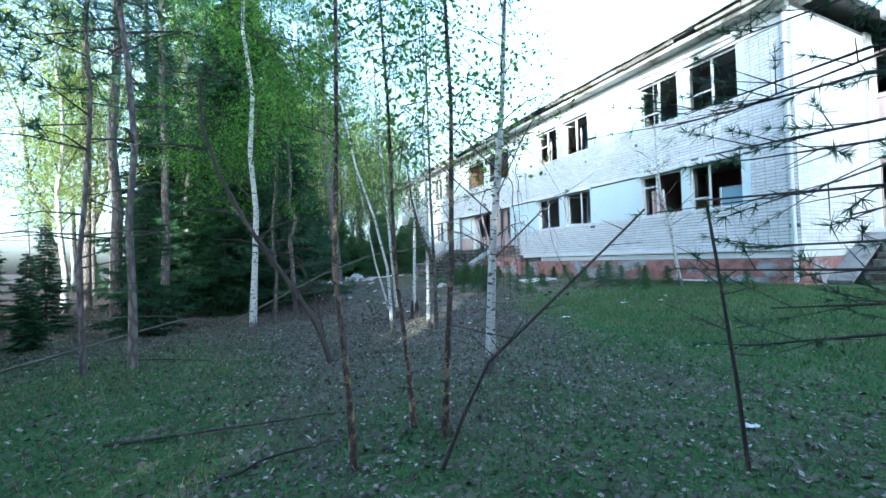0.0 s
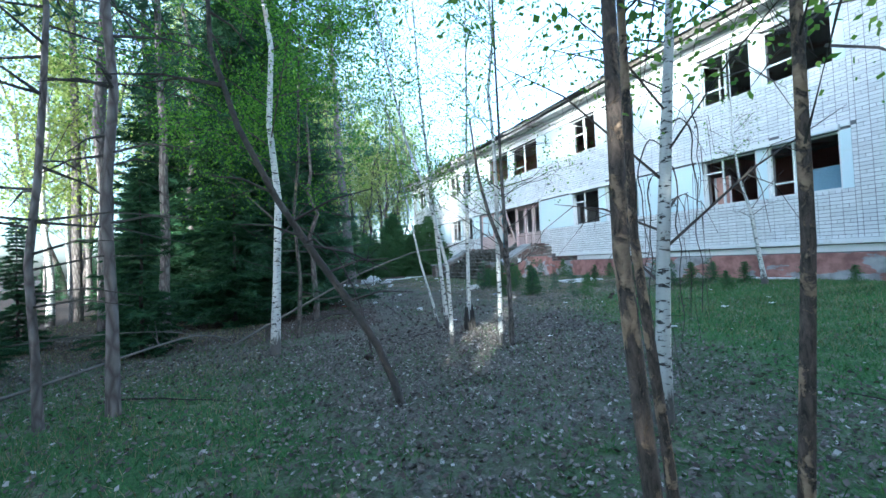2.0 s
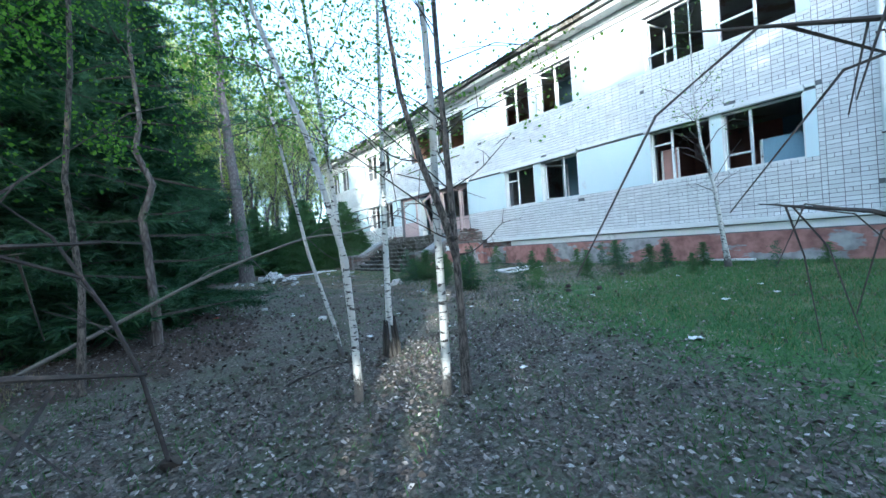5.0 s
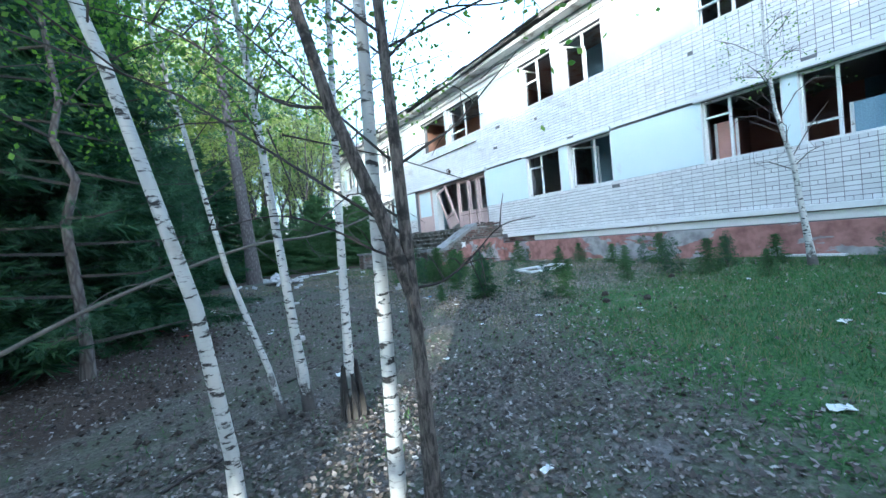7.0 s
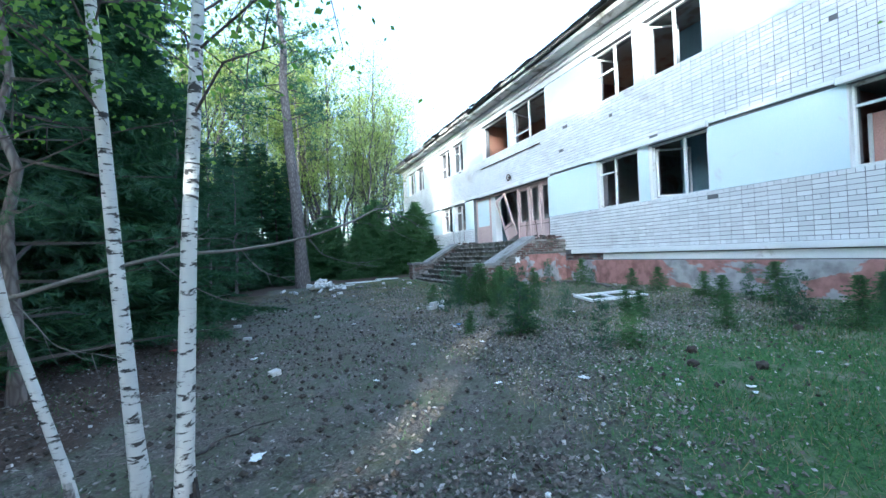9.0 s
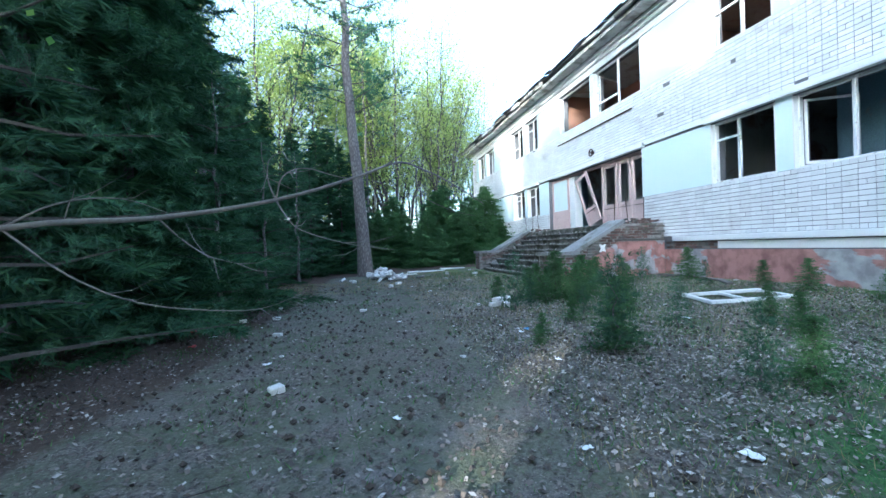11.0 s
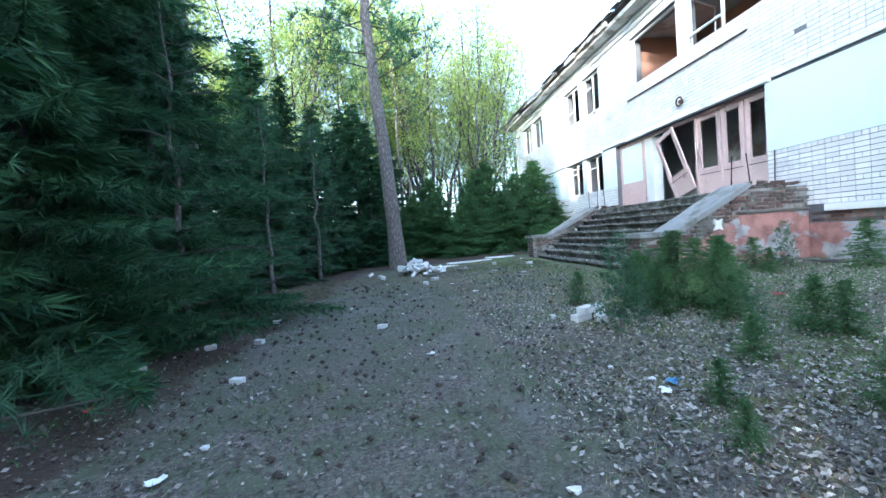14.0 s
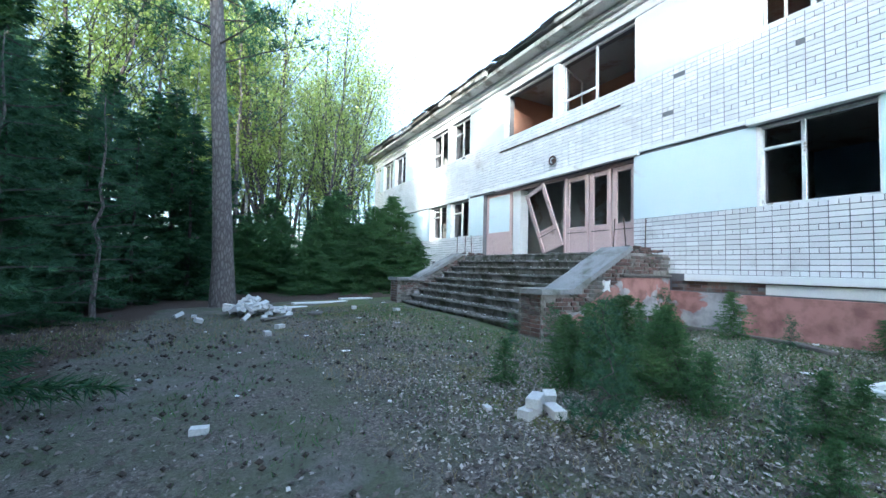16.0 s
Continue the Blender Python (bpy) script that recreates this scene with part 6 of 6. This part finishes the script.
# ---- small cover: leaves, cones and grass, too many to count ----
def make_cover():
    rnd, rng = random.Random(5), np.random.default_rng(5)
    s, spots = Soup(), []
    while len(spots) < 190000:
        x, y = rnd.uniform(-5, 12.8), rnd.uniform(-.6, 24)
        g, m = cover_at(x, y)
        trodden = x < 6.2 and y > 9
        chance = (.30 if trodden else 1.0) * max(.06, 1 - g * 1.25) * (1 if y < 15 else .5)
        if x > 5.8 and y > 8.5:
            chance *= .6
        if rnd.random() < chance and not (x > 9.6 and y > 17.8):
            spots.append((x, y))
    v = np.array([(x, y, ground_z(x, y) + .014) for x, y in spots])
    n = len(v)
    a = rng.uniform(0, 6.28, n)
    d = np.stack([np.cos(a), np.sin(a), rng.normal(0, .32, n)], 1)
    e = np.stack([-np.sin(a), np.cos(a), rng.normal(0, .45, n)], 1)
    l = .007 + .022 * rng.random((n, 1)) ** 1.6
    q = np.stack([v - d * l, v + e * l * .6, v + d * l, v - e * l * .6], 1).reshape(-1, 3)
    s.add(q.tolist(), [(4 * i, 4 * i + 1, 4 * i + 2, 4 * i + 3) for i in range(n)])
    tagged(s.make("leaf_litter", M_LITTER), "dry brown and grey fallen leaves", "leaves", kind="stuff")
    # paler, larger leaves blown over the yard before the wall
    s, spots = Soup(), []
    while len(spots) < 60000:
        x, y = rnd.uniform(6.0, 13.2), rnd.uniform(7.5, 22)
        w = .55 + .9 * noise.noise((x * .8, y * .8, 11))
        w *= max(.08, 1 - 1.5 * cover_at(x, y)[0])
        if rnd.random() < w * min(1, (x - 5.9) / 1.8) * min(1, (y - 7) / 3) * (1 if y < 17 else .35) and not (x > 9.6 and y > 17.8):
            spots.append((x, y))
    v = np.array([(x, y, ground_z(x, y) + .016) for x, y in spots])
    n = len(v)
    a = rng.uniform(0, 6.28, n)
    d = np.stack([np.cos(a), np.sin(a), rng.normal(0, .3, n)], 1)
    e = np.stack([-np.sin(a), np.cos(a), rng.normal(0, .5, n)], 1)
    l = .006 + .020 * rng.random((n, 1)) ** 1.6
    q = np.stack([v - d * l, v + e * l * .55, v + d * l, v - e * l * .55], 1).reshape(-1, 3)
    s.add(q.tolist(), [(4 * i, 4 * i + 1, 4 * i + 2, 4 * i + 3) for i in range(n)])
    tagged(s.make("bleached_leaves", M_PALE_LITTER), "bleached pale dead leaves on the yard", "leaves", kind="stuff")
    c = Soup()
    for k in range(1300):
        x, y = rnd.uniform(1.2, 9.5), rnd.uniform(8, 22)
        if rnd.random() < .35 or x < 5.5:
            z, r = ground_z(x, y), rnd.uniform(.010, .030)
            c.add([(x + r * i * 1.3, y + r * j, z + r + r * h) for i, j, h in ((1, 0, 0), (-1, 0, 0), (0, 1, 0), (0, -1, 0), (0, 0, 1), (0, 0, -1))], [(0, 2, 4), (2, 1, 4), (1, 3, 4), (3, 0, 4), (2, 0, 5), (1, 2, 5), (3, 1, 5), (0, 3, 5)])
    tagged(c.make("pine_cones", M_CONE), "dark fallen pine cones", "cones", kind="stuff")
    for name, material, count, tall, label, dry in (("grass", M_GRASS, 135000, .062, "short green grass", False), ("dry_grass", M_DRYGRASS, 60000, .08, "thin dry grass stalks", True)):
        g = Soup()
        pts = []
        while len(pts) < count:
            x, y = rnd.uniform(-5, 13.2), rnd.uniform(-.5, 24)
            if x > 9.6 and y > 17.7:
                continue
            c0, m0 = cover_at(x, y)
            w = c0 + noise.noise((x * .9, y * .9, 7)) * .35 + .03
            if dry:
                w = .40 + .5 * noise.noise((x * .6, y * .6, 2)) if (x > 6 or x < 0 or y > 20) else 0
            if rnd.random() < w:
                pts.append((x, y, ground_z(x, y) - .005))
        b = np.array(pts)
        k = len(b)
        tip = b + np.stack([rng.normal(0, .035, k), rng.normal(0, .035, k), tall * rng.uniform(.45, 1.3, k)], 1)
        a = rng.uniform(0, 6.28, k)
        w = np.stack([np.cos(a), np.sin(a), np.zeros(k)], 1) * (.0045 if not dry else .003)
        tri = np.stack([b - w, b + w, tip], 1).reshape(-1, 3)
        g.add(tri.tolist(), [(3 * i, 3 * i + 1, 3 * i + 2) for i in range(k)])
        tagged(g.make(name, material), label, "grass", kind="stuff")


make_cover()


# ---- the pale brickwork, piece by piece; the nearest as single bricks ----
def make_bricks():
    rnd = random.Random(99)
    PY, HJ = .2525, .012
    wall = bpy.data.objects["wall_west"]
    full = mesh_of("brick", boxes((-.014, 0, .006, PY - .006, HJ / 2, .0885)), M_BRICK, .002)
    half = mesh_of("brick", boxes((-.014, 0, .006, PY / 2 - .006, HJ / 2, .0885)), M_BRICK, .002)
    rest = Soup()

    def block(x0, y0, y1, z0, z1):
        d = .014
        rest.add([(x0 - d, y0, z0), (x0 - d, y1, z0), (x0 - d, y1, z1), (x0 - d, y0, z1), (x0, y0, z0), (x0, y1, z0), (x0, y1, z1), (x0, y0, z1)],
                 [(1, 0, 3, 2), (0, 1, 5, 4), (2, 3, 7, 6), (3, 0, 4, 7), (1, 2, 6, 5)])

    def field(ya, yb, za, zb, near=None, phase=0):
        rows = max(1, round((zb - za) / .0965))
        ph = (zb - za) / rows
        for r in range(rows):
            z = za + r * ph
            y = ya
            while y < yb - .03:
                y1 = min(y + PY, yb)
                header = (r + phase) % 4 == 0
                for a, b in (((y, y + PY / 2), (y + PY / 2, y1)) if header and y1 - y > PY * .6 else ((y, y1),)):
                    dx = rnd.uniform(-.003, .003)
                    whole = abs((b - a) - (PY / 2 if header else PY)) < .002
                    if near and near[0] < a < near[1] and whole:
                        ob = new("brick", half if header else full)
                        ob.parent = wall
                        ob.location = (F + dx + .003, a, z)
                    elif rnd.random() < .997:
                        block(F + dx + .003, a + .006, b - .006, z + HJ / 2, z + ph - HJ / 2)
                y = y1

    field(6.5, 18.83, Z_LEDGE, Z_SILL, (14.2, 18.6))
    field(25.1, 36.4, Z_LEDGE, Z_SILL)
    field(6.5, 36.4, 4.33, Z_SILL2, None, 1)
    field(Y0, 6.5, Z_LEDGE, Z_HEAD2)
    field(36.4, Y1, Z_LEDGE, Z_HEAD2)
    # the south end face
    n = rest.n
    rows = round((Z_HEAD2 - Z_LEDGE) / .0965)
    ph = (Z_HEAD2 + .4 - Z_LEDGE) / rows
    for r in range(rows):
        x = F
        while x < 17.58:
            x1, z = min(x + PY, 17.59), Z_LEDGE + r * ph
            d = .014
            rest.add([(x + .004, Y0 - d, z + .004), (x1 - .004, Y0 - d, z + .004), (x1 - .004, Y0 - d, z + ph - .004), (x + .004, Y0 - d, z + ph - .004), (x + .004, Y0, z + .004), (x1 - .004, Y0, z + .004), (x1 - .004, Y0, z + ph - .004), (x + .004, Y0, z + ph - .004)],
                     [(0, 1, 2, 3), (1, 0, 4, 5), (3, 2, 6, 7), (0, 3, 7, 4), (2, 1, 5, 6)])
            x = x1
    ob = rest.make("brick_rest", M_BRICK_REST, wall)
    tagged(ob, kind="stuff")


make_bricks()
